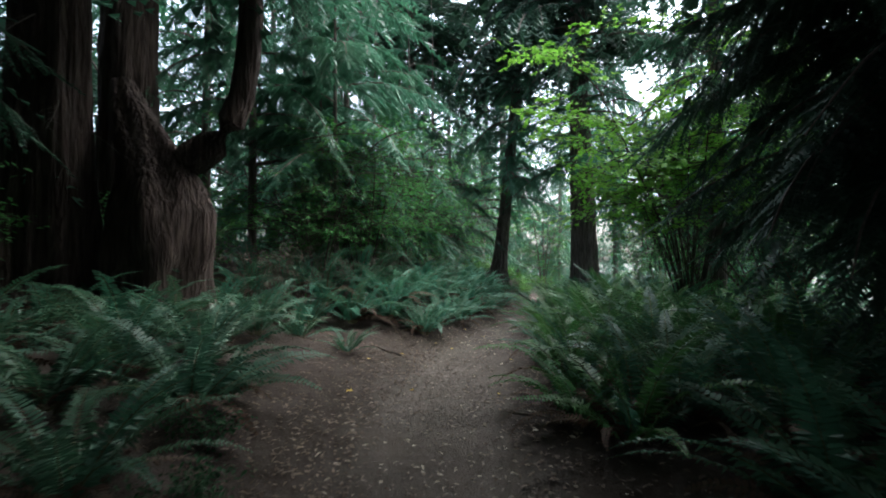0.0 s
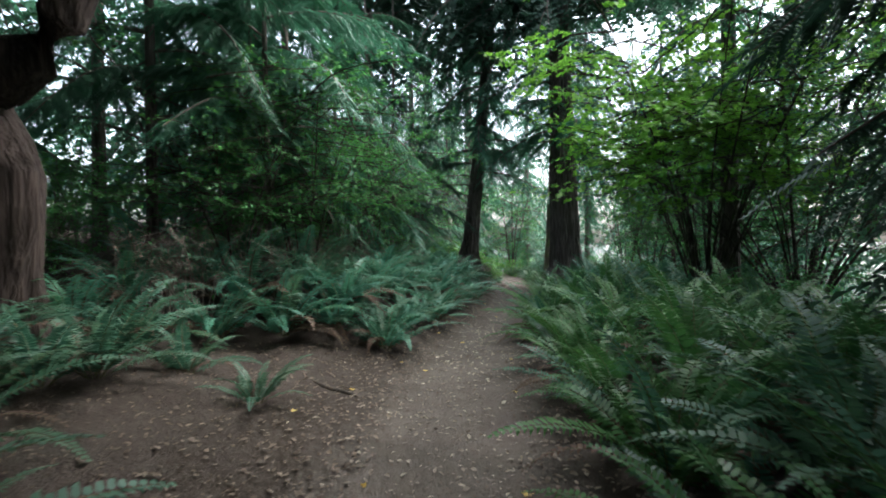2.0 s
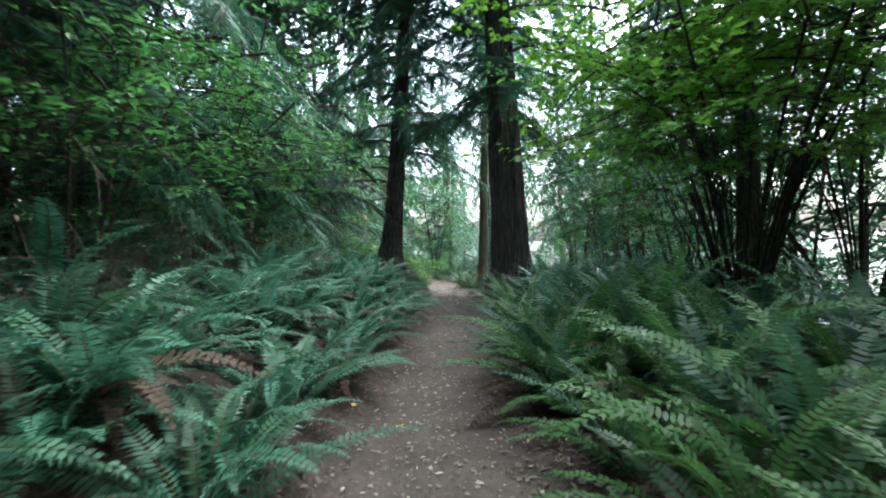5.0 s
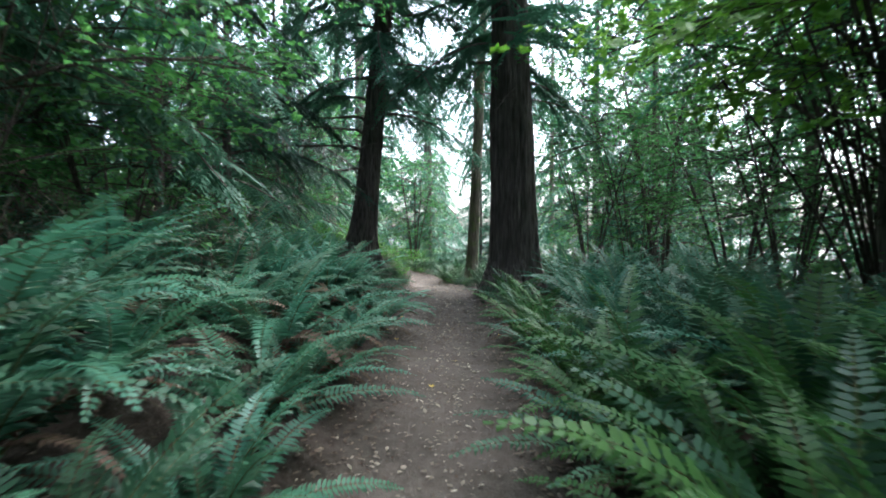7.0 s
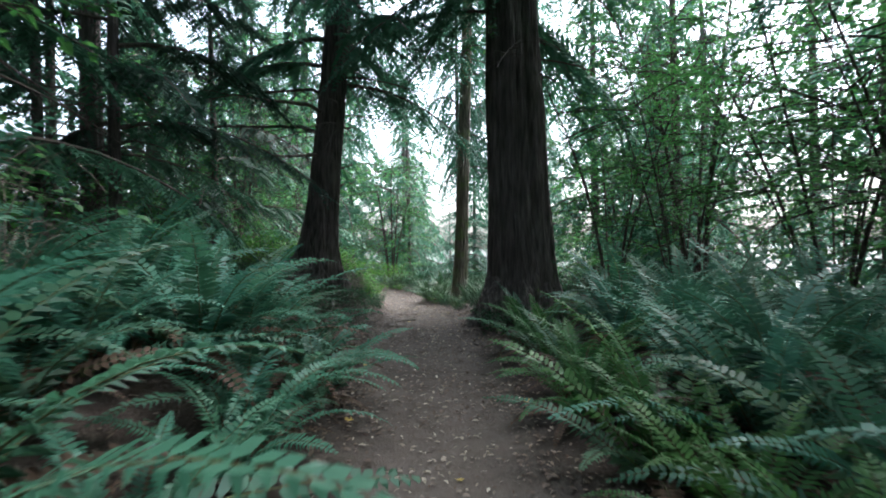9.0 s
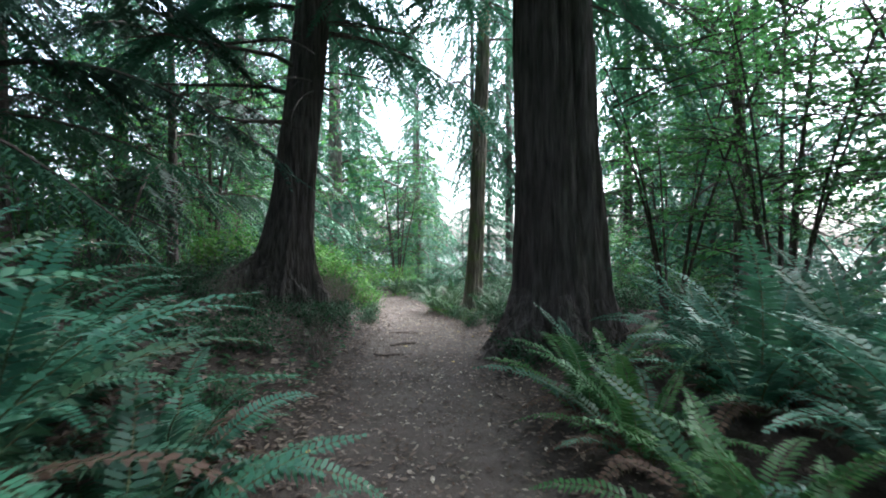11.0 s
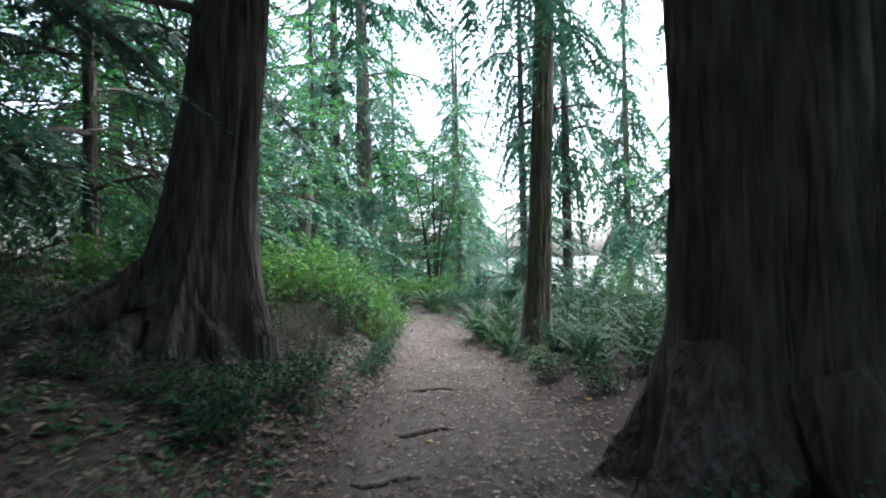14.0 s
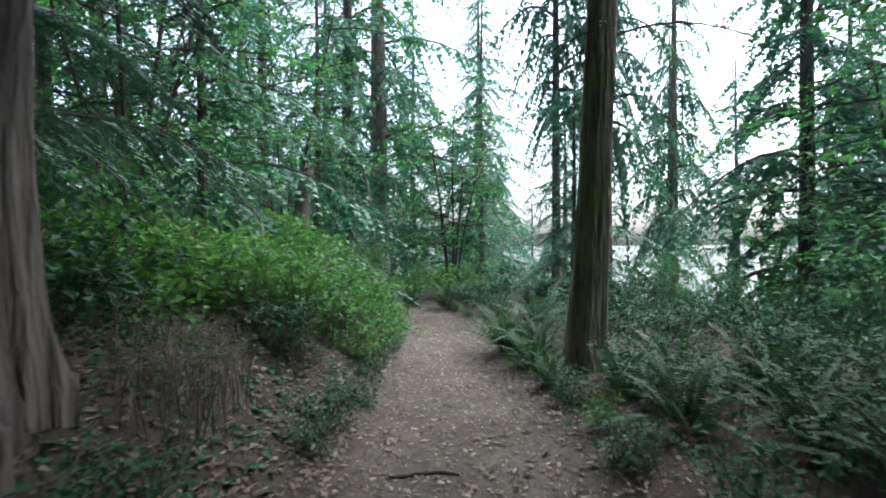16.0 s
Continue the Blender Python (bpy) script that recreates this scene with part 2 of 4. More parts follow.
class Shape:
    """Gathers vertices and faces of one mesh."""

    def __init__(self):
        self.v, self.f, self.i = [], [], []

    def face(self, pts, mat=0):
        n = len(self.v)
        self.v.extend(pts)
        self.f.append(tuple(range(n, n + len(pts))))
        self.i.append(mat)

    def tube(self, pts, radii, sides=6, mat=0, flute=None):
        """A tapered tube along pts. flute(angle, k): factor on the radius."""
        n0, rings = len(self.v), len(pts)
        for k, (p, r) in enumerate(zip(pts, radii)):
            a, b = pts[max(k - 1, 0)], pts[min(k + 1, rings - 1)]
            d = (Vector(b) - Vector(a)).normalized()
            u = d.orthogonal().normalized() if abs(d.z) < 0.75 else (Vector((1, 0, 0)) - d * d.x).normalized()
            w = d.cross(u)
            for s in range(sides):
                g = s / sides * 2 * math.pi
                rr = r * (flute(g, k) if flute else 1)
                self.v.append(Vector(p) + u * (rr * math.cos(g)) + w * (rr * math.sin(g)))
        for k in range(rings - 1):
            for s in range(sides):
                a, b = n0 + k * sides + s, n0 + k * sides + (s + 1) % sides
                self.f.append((a, b, b + sides, a + sides))
                self.i.append(mat)
        self.f.append(tuple(n0 + (rings - 1) * sides + s for s in range(sides)))
        self.i.append(mat)

    def spray(self, o, d, up, length, width, n, mat=1, sag=0.25, rng=random, fat=0.42):
        """A flat fan of needle twigs along d."""
        side = d.cross(up).normalized()
        for k in range(n):
            s = (k + 0.5) / n
            p = o + d * (length * s) - Vector((0, 0, sag * length * s * s))
            w = width * (1 - 0.75 * s) * rng.uniform(0.75, 1.15)
            h = length / n * fat
            for g in (-1, 1):
                out = (side * g + d * 0.75).normalized()
                tip = p + out * w - Vector((0, 0, w * rng.uniform(0.1, 0.45)))
                across = out.cross(up).normalized() * h
                self.face([p + across, tip, p + out * (w * 0.25) - across], mat)
        tip = o + d * length - Vector((0, 0, sag * length))
        self.face([tip - d * (length * 0.12) + side * 0.012, tip + d * (length * 0.1), tip - d * (length * 0.12) - side * 0.012], mat)

    def mesh(self, name, mats, shade=False):
        return mesh_of(name, self.v, self.f, mats, self.i, shade)


def conifer_branch(name, seed, length, twigs, leaflets, needle, droop=0.28, hang=0.5, bare=0.15, fat=0.42):
    """A drooping bough along +x with flat sprays on both sides."""
    rng = random.Random(seed)
    sh = Shape()

    def axis(s):
        return Vector((length * s, 0.12 * length * math.sin(s * 2.6 + seed) * s, -droop * length * s * s + 0.06 * length * math.sin(s * 3)))

    n = 7
    sh.tube([axis(k / n) for k in range(n + 1)], [0.022 * length * (1 - 0.88 * k / n) ** 1.1 / 2 + 0.003 for k in range(n + 1)], 5, 0)
    for k in range(twigs):
        s = bare + (1 - bare) * (k + 0.6) / twigs
        p = axis(s)
        fwd = (axis(min(s + 0.02, 1)) - axis(max(s - 0.02, 0))).normalized()
        reach = length * (0.29 * (1 - s) ** 0.7 + 0.09) * rng.uniform(0.5, 1.25)
        for g in (-1, 1):
            if rng.random() < 0.08:
                continue
            d = (fwd * rng.uniform(0.2, 1.1) + Vector((0, g * rng.uniform(0.6, 1.2), -hang * rng.uniform(-0.1, 1.5)))).normalized()
            up = Vector((rng.uniform(-0.15, 0.15), rng.uniform(-0.2, 0.2) - 0.3 * g * hang, 1)).normalized()
            sh.spray(p, d, up, reach, 0.05 + reach * rng.uniform(0.14, 0.24), int(reach / leaflets) + 3, 1, rng.uniform(0.1, 0.5), rng, fat)
    end = axis(1)
    sh.spray(end - Vector((0.1, 0, 0)), Vector((0.9, 0, -0.45)).normalized(), Vector((0.3, 0, 1)).normalized(), length * 0.22, length * 0.07, int(length * 0.22 / leaflets) + 3, 1, 0.3, rng)
    return sh.mesh(name, [M_TWIG, needle])


def bare_branch(name, seed, length):
    """A dead, twiggy bough."""
    rng = random.Random(seed)
    sh = Shape()

    def axis(s):
        return Vector((length * s, 0.1 * length * math.sin(s * 3 + seed), -0.3 * length * s * s))

    sh.tube([axis(k / 7) for k in range(8)], [0.018 * (1 - 0.8 * k / 7) * length / 2 + 0.003 for k in range(8)], 5)
    for k in range(11):
        s = 0.25 + 0.07 * k
        p = axis(min(s, 1))
        d = Vector((rng.uniform(0.3, 1), rng.choice((-1, 1)) * rng.uniform(0.4, 1), rng.uniform(-1, 0.2))).normalized()
        ln = length * rng.uniform(0.12, 0.35)
        mid = p + d * ln * 0.5 + Vector((0, 0, -0.04 * ln))
        sh.tube([p, mid, p + d * ln + Vector((0, 0, -0.25 * ln))], [0.006, 0.004, 0.002], 3)
    return sh.mesh(name, [M_TWIG])


def leaf(sh, o, d, up, size, mat=1, lobes=False):
    """One leaf, folded a little along its midrib."""
    side = d.cross(up).normalized()
    lift = up * (size * 0.12)
    if lobes:
        a = o + d * size
        for g in (-1, 1):
            s = side * g
            sh.face([o, o + s * size * 0.48 + d * size * 0.05 + lift, o + s * size * 0.26 + d * size * 0.34 + lift * 0.5, o + s * size * 0.5 + d * size * 0.62 + lift,
                     o + s * size * 0.16 + d * size * 0.66, a], mat)
    else:
        m = o + d * (size * 0.45)
        sh.face([o, m + side * size * 0.32 + lift, o + d * size, m - side * size * 0.32 + lift], mat)


def leafy_branch(name, seed, length, leaves, size, material, lobes=False, rise=0.15, flat=0.35):
    """A thin branch along +x in flat layers of leaves."""
    rng = random.Random(seed)
    sh = Shape()

    def axis(s):
        return Vector((length * s, 0.15 * length * math.sin(2.2 * s + seed), rise * length * s - 0.22 * length * s * s))

    sh.tube([axis(k / 6) for k in range(7)], [0.016 * length * (1 - 0.85 * k / 6) / 2 + 0.002 for k in range(7)], 4, 0)
    twigs = max(5, leaves // 9)
    for k in range(twigs):
        s = 0.2 + 0.8 * (k + rng.random()) / twigs
        p = axis(min(s, 1))
        g = -1 if k % 2 else 1
        d = Vector((rng.uniform(0.3, 1), g * rng.uniform(0.4, 1.1), rng.uniform(-0.3, 0.3))).normalized()
        ln = length * rng.uniform(0.15, 0.42)
        q = p + d * ln
        sh.tube([p, p + d * ln * 0.5 + Vector((0, 0, 0.02)), q], [0.004, 0.003, 0.0015], 3, 0)
        for j in range(max(3, leaves // twigs)):
            o = p + d * (ln * rng.uniform(0.15, 1.0)) + Vector((0, 0, rng.uniform(-0.03, 0.03)))
            ld = Vector((d.x + rng.uniform(-1, 1), d.y + rng.uniform(-1, 1), rng.uniform(-0.6, 0.1))).normalized()
            up = Vector((rng.uniform(-flat, flat), rng.uniform(-flat, flat), 1)).normalized()
            leaf(sh, o, ld, up, size * rng.uniform(0.6, 1.2), 1, lobes)
    return sh.mesh(name, [M_STEM, material])


def frond_mesh(name, seed, material, length=1.0, pairs=34, arch=0.9):
    """A sword fern frond from the origin along +x, arching over."""
    rng = random.Random(seed)
    sh = Shape()
    steps = 40
    pts, x, z = [Vector((0, 0, 0))], 0.0, 0.0
    bend = rng.uniform(-0.12, 0.12)
    for k in range(steps):
        s = (k + 0.5) / steps
        ang = 1.0 * arch * (0.55 - 1.25 * s ** 1.3)
        x += math.cos(ang) * length / steps
        z += math.sin(ang) * length / steps
        pts.append(Vector((x, bend * s * s * length, z)))
    sh.tube([pts[k] for k in range(0, steps + 1, 5)], [0.0045 * (1 - 0.85 * k / steps) for k in range(0, steps + 1, 5)], 3, 0)
    for k in range(pairs):
        s = 0.1 + 0.9 * (k + 0.5) / pairs
        f = s * steps
        a = pts[min(int(f), steps - 1)]
        b = pts[min(int(f) + 1, steps)]
        p = a.lerp(b, f - int(f))
        fwd = (b - a).normalized()
        w = length * 0.105 * min(1, s * 5) * (1 - s ** 2.2) ** 0.8 + 0.006
        h = length * 0.9 / pairs * 0.44
        for g in (-1, 1):
            if rng.random() < 0.02:
                continue
            ww = w * rng.uniform(0.85, 1.1)
            up = Vector((-fwd.z, 0, fwd.x))
            out = (Vector((0, g, 0)) + fwd * 0.22 + up * rng.uniform(-0.05, 0.28)).normalized()
            tip = p + out * ww - Vector((0, 0, ww * rng.uniform(0.1, 0.4))) + fwd * (ww * 0.12)
            q = p + out * (ww * 0.22)
            r = p + out * (ww * 0.68) + up * (ww * 0.03)
            sh.face([p, q + fwd * h, r + fwd * h * 0.75, tip, r - fwd * h * 0.7, q - fwd * h], 1)
    return sh.mesh(name, [M_RACHIS, material])


FRONDS = [frond_mesh("frond", k, M_FERN if k % 3 else M_FERN_DARK, 1.0, 33 + k % 3, 0.75 + 0.12 * k) for k in range(6)]
# all-dark fronds for ferns near the start, whose shade is partly in this colour
SHADED_FRONDS = [frond_mesh("frond", 60 + k, M_FERN_DARK, 1.0, 33, 0.85 + 0.12 * k) for k in range(3)]
WARM_FRONDS = FRONDS[:1] + [frond_mesh("frond", 40 + k, M_FERN_WARM, 1.0, 34, 0.8 + 0.15 * k) for k in range(4)]
CREST_FRONDS = [frond_mesh("frond", 80 + k, M_FERN_CREST, 1.0, 32, 0.7 + 0.2 * k) for k in range(4)]
DEAD_FRONDS = [frond_mesh("dead_frond", 20 + k, M_FERN_DEAD, 0.9, 22, 1.25) for k in range(2)]
NEAR_BOUGHS = [conifer_branch("bough", k, 2.0, 27, 0.055, M_NEEDLE, 0.3 + 0.05 * k, 0.6) for k in range(4)]
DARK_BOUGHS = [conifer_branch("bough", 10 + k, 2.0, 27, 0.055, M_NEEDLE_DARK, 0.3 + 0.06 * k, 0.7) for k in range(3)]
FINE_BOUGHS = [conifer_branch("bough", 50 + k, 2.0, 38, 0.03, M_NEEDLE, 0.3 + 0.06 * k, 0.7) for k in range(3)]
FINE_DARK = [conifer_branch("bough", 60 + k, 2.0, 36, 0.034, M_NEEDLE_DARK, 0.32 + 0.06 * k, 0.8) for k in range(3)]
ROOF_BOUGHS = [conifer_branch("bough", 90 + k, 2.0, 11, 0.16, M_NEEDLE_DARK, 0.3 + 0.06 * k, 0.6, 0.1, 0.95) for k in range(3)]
COARSE = [conifer_branch("bough", 70 + k, 2.0, 13, 0.16, M_NEEDLE, 0.34 + 0.08 * k, 0.9, 0.1, 0.62) for k in range(3)]
BARE_BOUGHS = [bare_branch("dead_bough", k, 1.8) for k in range(3)]
MAPLE_BOUGHS = [leafy_branch("leafy_branch", k, 2.0, 150, 0.10, M_MAPLE, True) for k in range(4)]
HAZEL_BOUGHS = [leafy_branch("leafy_branch", 10 + k, 1.6, 110, 0.085, M_HAZEL) for k in range(4)]

# ---- trees ----


def spine(height, lean, bow, n=14, seed=0):
    rng = random.Random(seed)
    a, b = rng.uniform(0, 6), rng.uniform(0, 6)
    pts = []
    for k in range(n + 1):
        s = (k / n) ** 1.6
        z = height * s
        pts.append(Vector((lean[0] * z + bow * math.sin(z * 0.35 + a) * s, lean[1] * z + bow * math.sin(z * 0.3 + b) * s, z - 0.25 * (k == 0))))
    return pts


def trunk_mesh(name, seed, dia, height, material, lean=(0, 0), flare=0.7, sides=28, flute=0.09, bow=0.1, n=16, top=0.15, skirt=0.0):
    """A tapered trunk with root flare and fluted bark."""
    rng = random.Random(seed)
    pts = spine(height, lean, bow, n, seed)
    radii = [dia / 2 * ((1 - (1 - top) * max(p.z, 0) / height) + flare * math.exp(-max(p.z, 0) / (skirt or 0.55 * dia + 0.12))) for p in pts]
    lobes = rng.randint(5, 7)
    ph = [rng.uniform(0, 6.28) for _ in range(6)]

    def ridges(g, k):
        low = min(1.0, 0.7 / max(flare, 0.1)) * math.exp(-max(pts[k].z, 0) / (dia * 0.9 + 0.1))
        f = 1 + (flute * 0.6 + 0.2 * flare * low) * math.sin(lobes * g + ph[0] + 0.08 * k) + flute * 0.4 * math.sin((lobes * 2 + 1) * g + ph[1])
        if sides > 40:
            v = noise.noise(Vector((math.cos(g) * 4.5, math.sin(g) * 4.5, pts[k].z * 0.5 + seed)))
            w = noise.noise(Vector((math.cos(g) * 10, math.sin(g) * 10, pts[k].z * 0.9 + seed)))
            f += 0.09 * (0.6 - 2.4 * abs(v)) + 0.075 * (0.6 - 2.4 * abs(w))
        return f

    sh = Shape()
    sh.tube(pts, radii, sides, 0, ridges)
    return sh.mesh(name, [material], True), pts


def point_on(pts, z):
    for a, b in zip(pts, pts[1:]):
        if b.z >= z:
            return a.lerp(b, (z - a.z) / max(b.z - a.z, 1e-4))
    return pts[-1]


def conifer(x, y, dia, height, boughs, count, low, high, reach, label, lean=(0, 0), material=None, seed=1, flare=0.5, sides=12, group="", bare=0, top=0.0, thick=1.0, bare_low=1.2, roots=(), limbs=(), skirt=0.0):
    """A conifer: trunk, living boughs from low to high, and dead boughs below."""
    rng = random.Random(seed)
    t = thing("conifer_tree", x, y, label, "tree", group)
    me, pts = trunk_mesh("trunk", seed, dia, height, material or M_BARK, lean, flare, sides, n=56 if sides > 40 else 16, skirt=skirt)
    child("trunk", me, t)
    for k in range(count):
        s = (k + rng.random()) / count
        z = low + (high - low) * s
        p = point_on(pts, z)
        a = k * 137.5 + rng.uniform(-30, 30)
        size = reach * (1 - 0.7 * max(0, (z - low) / max(height - low, 1))) * rng.uniform(0.75, 1.15) / 2.0
        m = pose(p.x, p.y, p.z, rng.uniform(-12, 12), rng.uniform(-12, 14), a) @ Matrix.Diagonal((size, size, size * thick, 1))
        child("bough", rng.choice(boughs), t, m)
    for a, out, r in roots:
        sh = Shape()
        c, q = math.cos(radians(a)), math.sin(radians(a))
        path = []
        for s in (0.0, 0.2, 0.4, 0.6, 0.8, 1.0):
            d = dia * 0.42 + (out - dia * 0.42) * s
            wx, wy = d * c - 0.12 * math.sin(s * 4 + a) * q, d * q + 0.12 * math.sin(s * 4 + a) * c
            path.append(Vector((wx, wy, ground_at(x + wx, y + wy) - ground_at(x, y) + (2.2 * r + 0.15) * (1 - s) ** 2.2 - 0.03 - 0.05 * s)))
        sh.tube(path, [r, r * 0.95, r * 0.85, r * 0.7, r * 0.5, r * 0.22], 14, 0, lambda g, k: 1 + 0.12 * math.sin(4 * g + k) + 0.08 * math.sin(7 * g - 2 * k))
        child("root", sh.mesh("root", [material or M_BARK], True), t)
    for a, z, length, rise in limbs:
        sh = Shape()
        p = point_on(pts, z)
        c, q = math.cos(radians(a)), math.sin(radians(a))
        path = [p + Vector((c * length * s, q * length * s, rise * length * s - 0.35 * length * s * s + 0.05 * math.sin(9 * s))) for s in (0, 0.2, 0.4, 0.6, 0.8, 1)]
        sh.tube(path, [0.045, 0.036, 0.028, 0.022, 0.015, 0.007], 7)
        for k in range(int(length * 6)):
            o = path[1 + k % 4].lerp(path[2 + k % 4], rng.random())
            d = Vector((rng.uniform(-0.6, 0.6) + 0.5 * c, rng.uniform(-0.6, 0.6) + 0.5 * q, rng.uniform(-1, -0.1))).normalized() * rng.uniform(0.25, 0.7)
            sh.tube([o, o + d * 0.5 + Vector((0, 0, 0.03)), o + d], [0.011, 0.008, 0.003], 4)
        child("dead_limb", sh.mesh("dead_limb", [M_TWIG], True), t)
    # dense dark crown added high up to keep light off the ground
    if top:
        tall = (height - high) / 11.5
        p = point_on(pts, high)
        child("crown", CROWNS[7][seed % 2], t, pose(p.x, p.y, high - 8.5 * tall, 0, 0, seed * 40) @ Matrix.Diagonal((top, top, tall, 1)))
    for k in range(bare):
        z = bare_low + (low + 1.5 - bare_low) * rng.random()
        p = point_on(pts, z)
        size = rng.uniform(0.5, 1.1)
        child("dead_bough", rng.choice(BARE_BOUGHS), t, pose(p.x, p.y, p.z, 0, rng.uniform(-5, 25), rng.uniform(0, 360)) @ Matrix.Diagonal((size, size, size, 1)))
    return t


def crown_mesh(seed, low, count, reach, needle=M_NEEDLE, boughs=COARSE):
    """Many boughs joined into the ragged crown of a far conifer 20 m tall."""
    rng = random.Random(seed)
    parts = []
    for me in boughs:
        co = np.empty(len(me.vertices) * 3)
        me.vertices.foreach_get("co", co)
        parts.append((np.c_[co.reshape(-1, 3), np.ones(len(me.vertices))], [tuple(p.vertices) for p in me.polygons], [p.material_index for p in me.polygons]))
    verts, faces, index, n = [], [], [], 0
    for k in range(count):
        z = low + (19.6 - low) * (k + rng.random()) / count
        z0 = rng.uniform(0.6, 1.2) * reach * (1 - 0.82 * max(0, z - low) / (20 - low)) / 2
        m = pose(0, 0, z, rng.uniform(-15, 15), rng.uniform(-14, 18), k * 137.5 + rng.uniform(-40, 40)) @ Matrix.Diagonal((z0, z0, z0 * 1.2, 1))
        v, f, i = rng.choice(parts)
        verts.append((v @ np.array(m).T)[:, :3])
        faces.extend([tuple(a + n for a in p) for p in f])
        index.extend(i)
        n += len(v)
    return mesh_of("crown", np.concatenate(verts), faces, [M_TWIG, needle], index)


# 7 and 2 are dense dark crowns made to block light
CROWNS = {0: [crown_mesh(20 + k, 1.2, 84, 4.6) for k in range(2)], 1: [crown_mesh(k, 1.0, 52, 4.4) for k in range(3)], 3: [crown_mesh(5 + k, 3.2, 46, 4.4) for k in range(3)], 5: [crown_mesh(9 + k, 5.0, 58, 4.6) for k in range(2)],
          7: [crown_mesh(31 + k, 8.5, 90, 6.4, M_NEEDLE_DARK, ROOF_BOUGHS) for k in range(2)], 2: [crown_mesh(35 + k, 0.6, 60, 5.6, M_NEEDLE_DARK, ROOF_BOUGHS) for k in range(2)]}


def far_conifer(x, y, dia, height, low, width, label, material, seed, group):
    rng = random.Random(seed)
    t = thing("conifer_tree", x, y, label, "tree", group)
    child("trunk", trunk_mesh("trunk", seed, dia, height, material, (0, 0), 0.2, 12, bow=0.05)[0], t)
    child("crown", rng.choice(CROWNS[low]), t, pose(0, 0, 0, 0, 0, rng.uniform(0, 360)) @ Matrix.Diagonal((width, width, height / 20, 1)))


# tall trees added out of view: crowns block light over the trail, and behind its start
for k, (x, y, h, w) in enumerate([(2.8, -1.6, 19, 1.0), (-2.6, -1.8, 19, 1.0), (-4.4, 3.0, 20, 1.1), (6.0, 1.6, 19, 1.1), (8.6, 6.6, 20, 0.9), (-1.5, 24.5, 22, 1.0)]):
    far_conifer(x, y, 0.42, h, 7, w, "added tall cedar whose dense crown blocks light", M_BARK, 170 + k, "cedars that roof the trail")
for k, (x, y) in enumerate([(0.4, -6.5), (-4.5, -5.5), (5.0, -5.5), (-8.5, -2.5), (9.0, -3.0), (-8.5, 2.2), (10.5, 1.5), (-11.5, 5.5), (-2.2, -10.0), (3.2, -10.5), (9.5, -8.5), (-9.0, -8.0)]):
    far_conifer(x, y, 0.5, 20, 2, 1.0, "added dense cedar that blocks light from behind", M_BARK, 190 + k, "dark cedars behind the start")

# the two great cedars beside the trail and the mossy trunk past them
conifer(2.48, 23.4, 0.57, 24, NEAR_BOUGHS, 26, 3.9, 10, 4.0, "dark leaning cedar with a flared fluted base", (0.11, 0.04), M_BARK, 3, 1.0, 110, skirt=0.7, bare=12, top=0.75, bare_low=1.8, roots=((-70, 0.8, 0.13), (-110, 0.95, 0.15), (-160, 1.4, 0.16), (200, 1.2, 0.15), (-35, 0.7, 0.11)),
        limbs=((170, 2.9, 2.6, 0.35), (205, 3.3, 2.4, 0.3), (150, 3.7, 2.2, 0.4), (-10, 3.15, 0.55, 0.1), (225, 2.4, 1.8, 0.2)))
conifer(5.92, 21.35, 1.1, 20, NEAR_BOUGHS, 24, 4.9, 10, 4.2, "massive old cedar with furrowed brown bark", (-0.025, 0.0), M_BARK, 5, 0.36, 130, skirt=0.55, bare=4, top=0.8, bare_low=4.0, roots=((182, 1.2, 0.24), (212, 1.0, 0.22), (250, 1.1, 0.23), (148, 1.1, 0.22), (285, 1.0, 0.2)))
conifer(6.78, 26.95, 0.40, 20, NEAR_BOUGHS, 22, 6.4, 15, 3.0, "slim conifer with mossy furrowed bark", (0.055, 0.0), M_BARK_MOSS, 7, 0.35, 60, bare=10, bare_low=3.2)

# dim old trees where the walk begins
conifer(-5.4, 7.0, 1.05, 26, NEAR_BOUGHS, 8, 5.5, 10, 4.4, "broad cedar trunk with reddish bark darkened for shade", (0.0, 0.0), M_BARK_RED_SHADED, 11, 0.5, 60, bare=5, top=0.9, bare_low=2.5)
conifer(-5.9, 9.6, 1.05, 26, NEAR_BOUGHS, 8, 6.0, 10, 4.4, "broad cedar trunk with reddish bark darkened for shade", (0.0, 0.0), M_BARK_RED_SHADED, 12, 0.5, 60, bare=5, top=0.5, bare_low=2.5)
conifer(-4.4, 11.8, 0.21, 15, FINE_BOUGHS, 20, 2.4, 9, 3.0, "thin dark conifer with sparse low boughs", (0.0, 0.0), M_BARK, 13, bare=16)
conifer(-2.8, 14.7, 0.22, 16, FINE_BOUGHS, 18, 1.8, 10, 3.0, "young hemlock with drooping boughs", (0.0, 0.0), M_BARK, 14, bare=10)
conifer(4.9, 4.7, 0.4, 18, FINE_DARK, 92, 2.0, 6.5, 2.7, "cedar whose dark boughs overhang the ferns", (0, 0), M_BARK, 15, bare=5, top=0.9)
# the next two trunks stand out of view, added to darken the ferns
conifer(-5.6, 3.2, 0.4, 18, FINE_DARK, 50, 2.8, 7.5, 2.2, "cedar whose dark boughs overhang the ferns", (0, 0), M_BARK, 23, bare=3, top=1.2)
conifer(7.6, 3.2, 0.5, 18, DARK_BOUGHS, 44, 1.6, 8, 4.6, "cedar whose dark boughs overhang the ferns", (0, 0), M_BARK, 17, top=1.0)
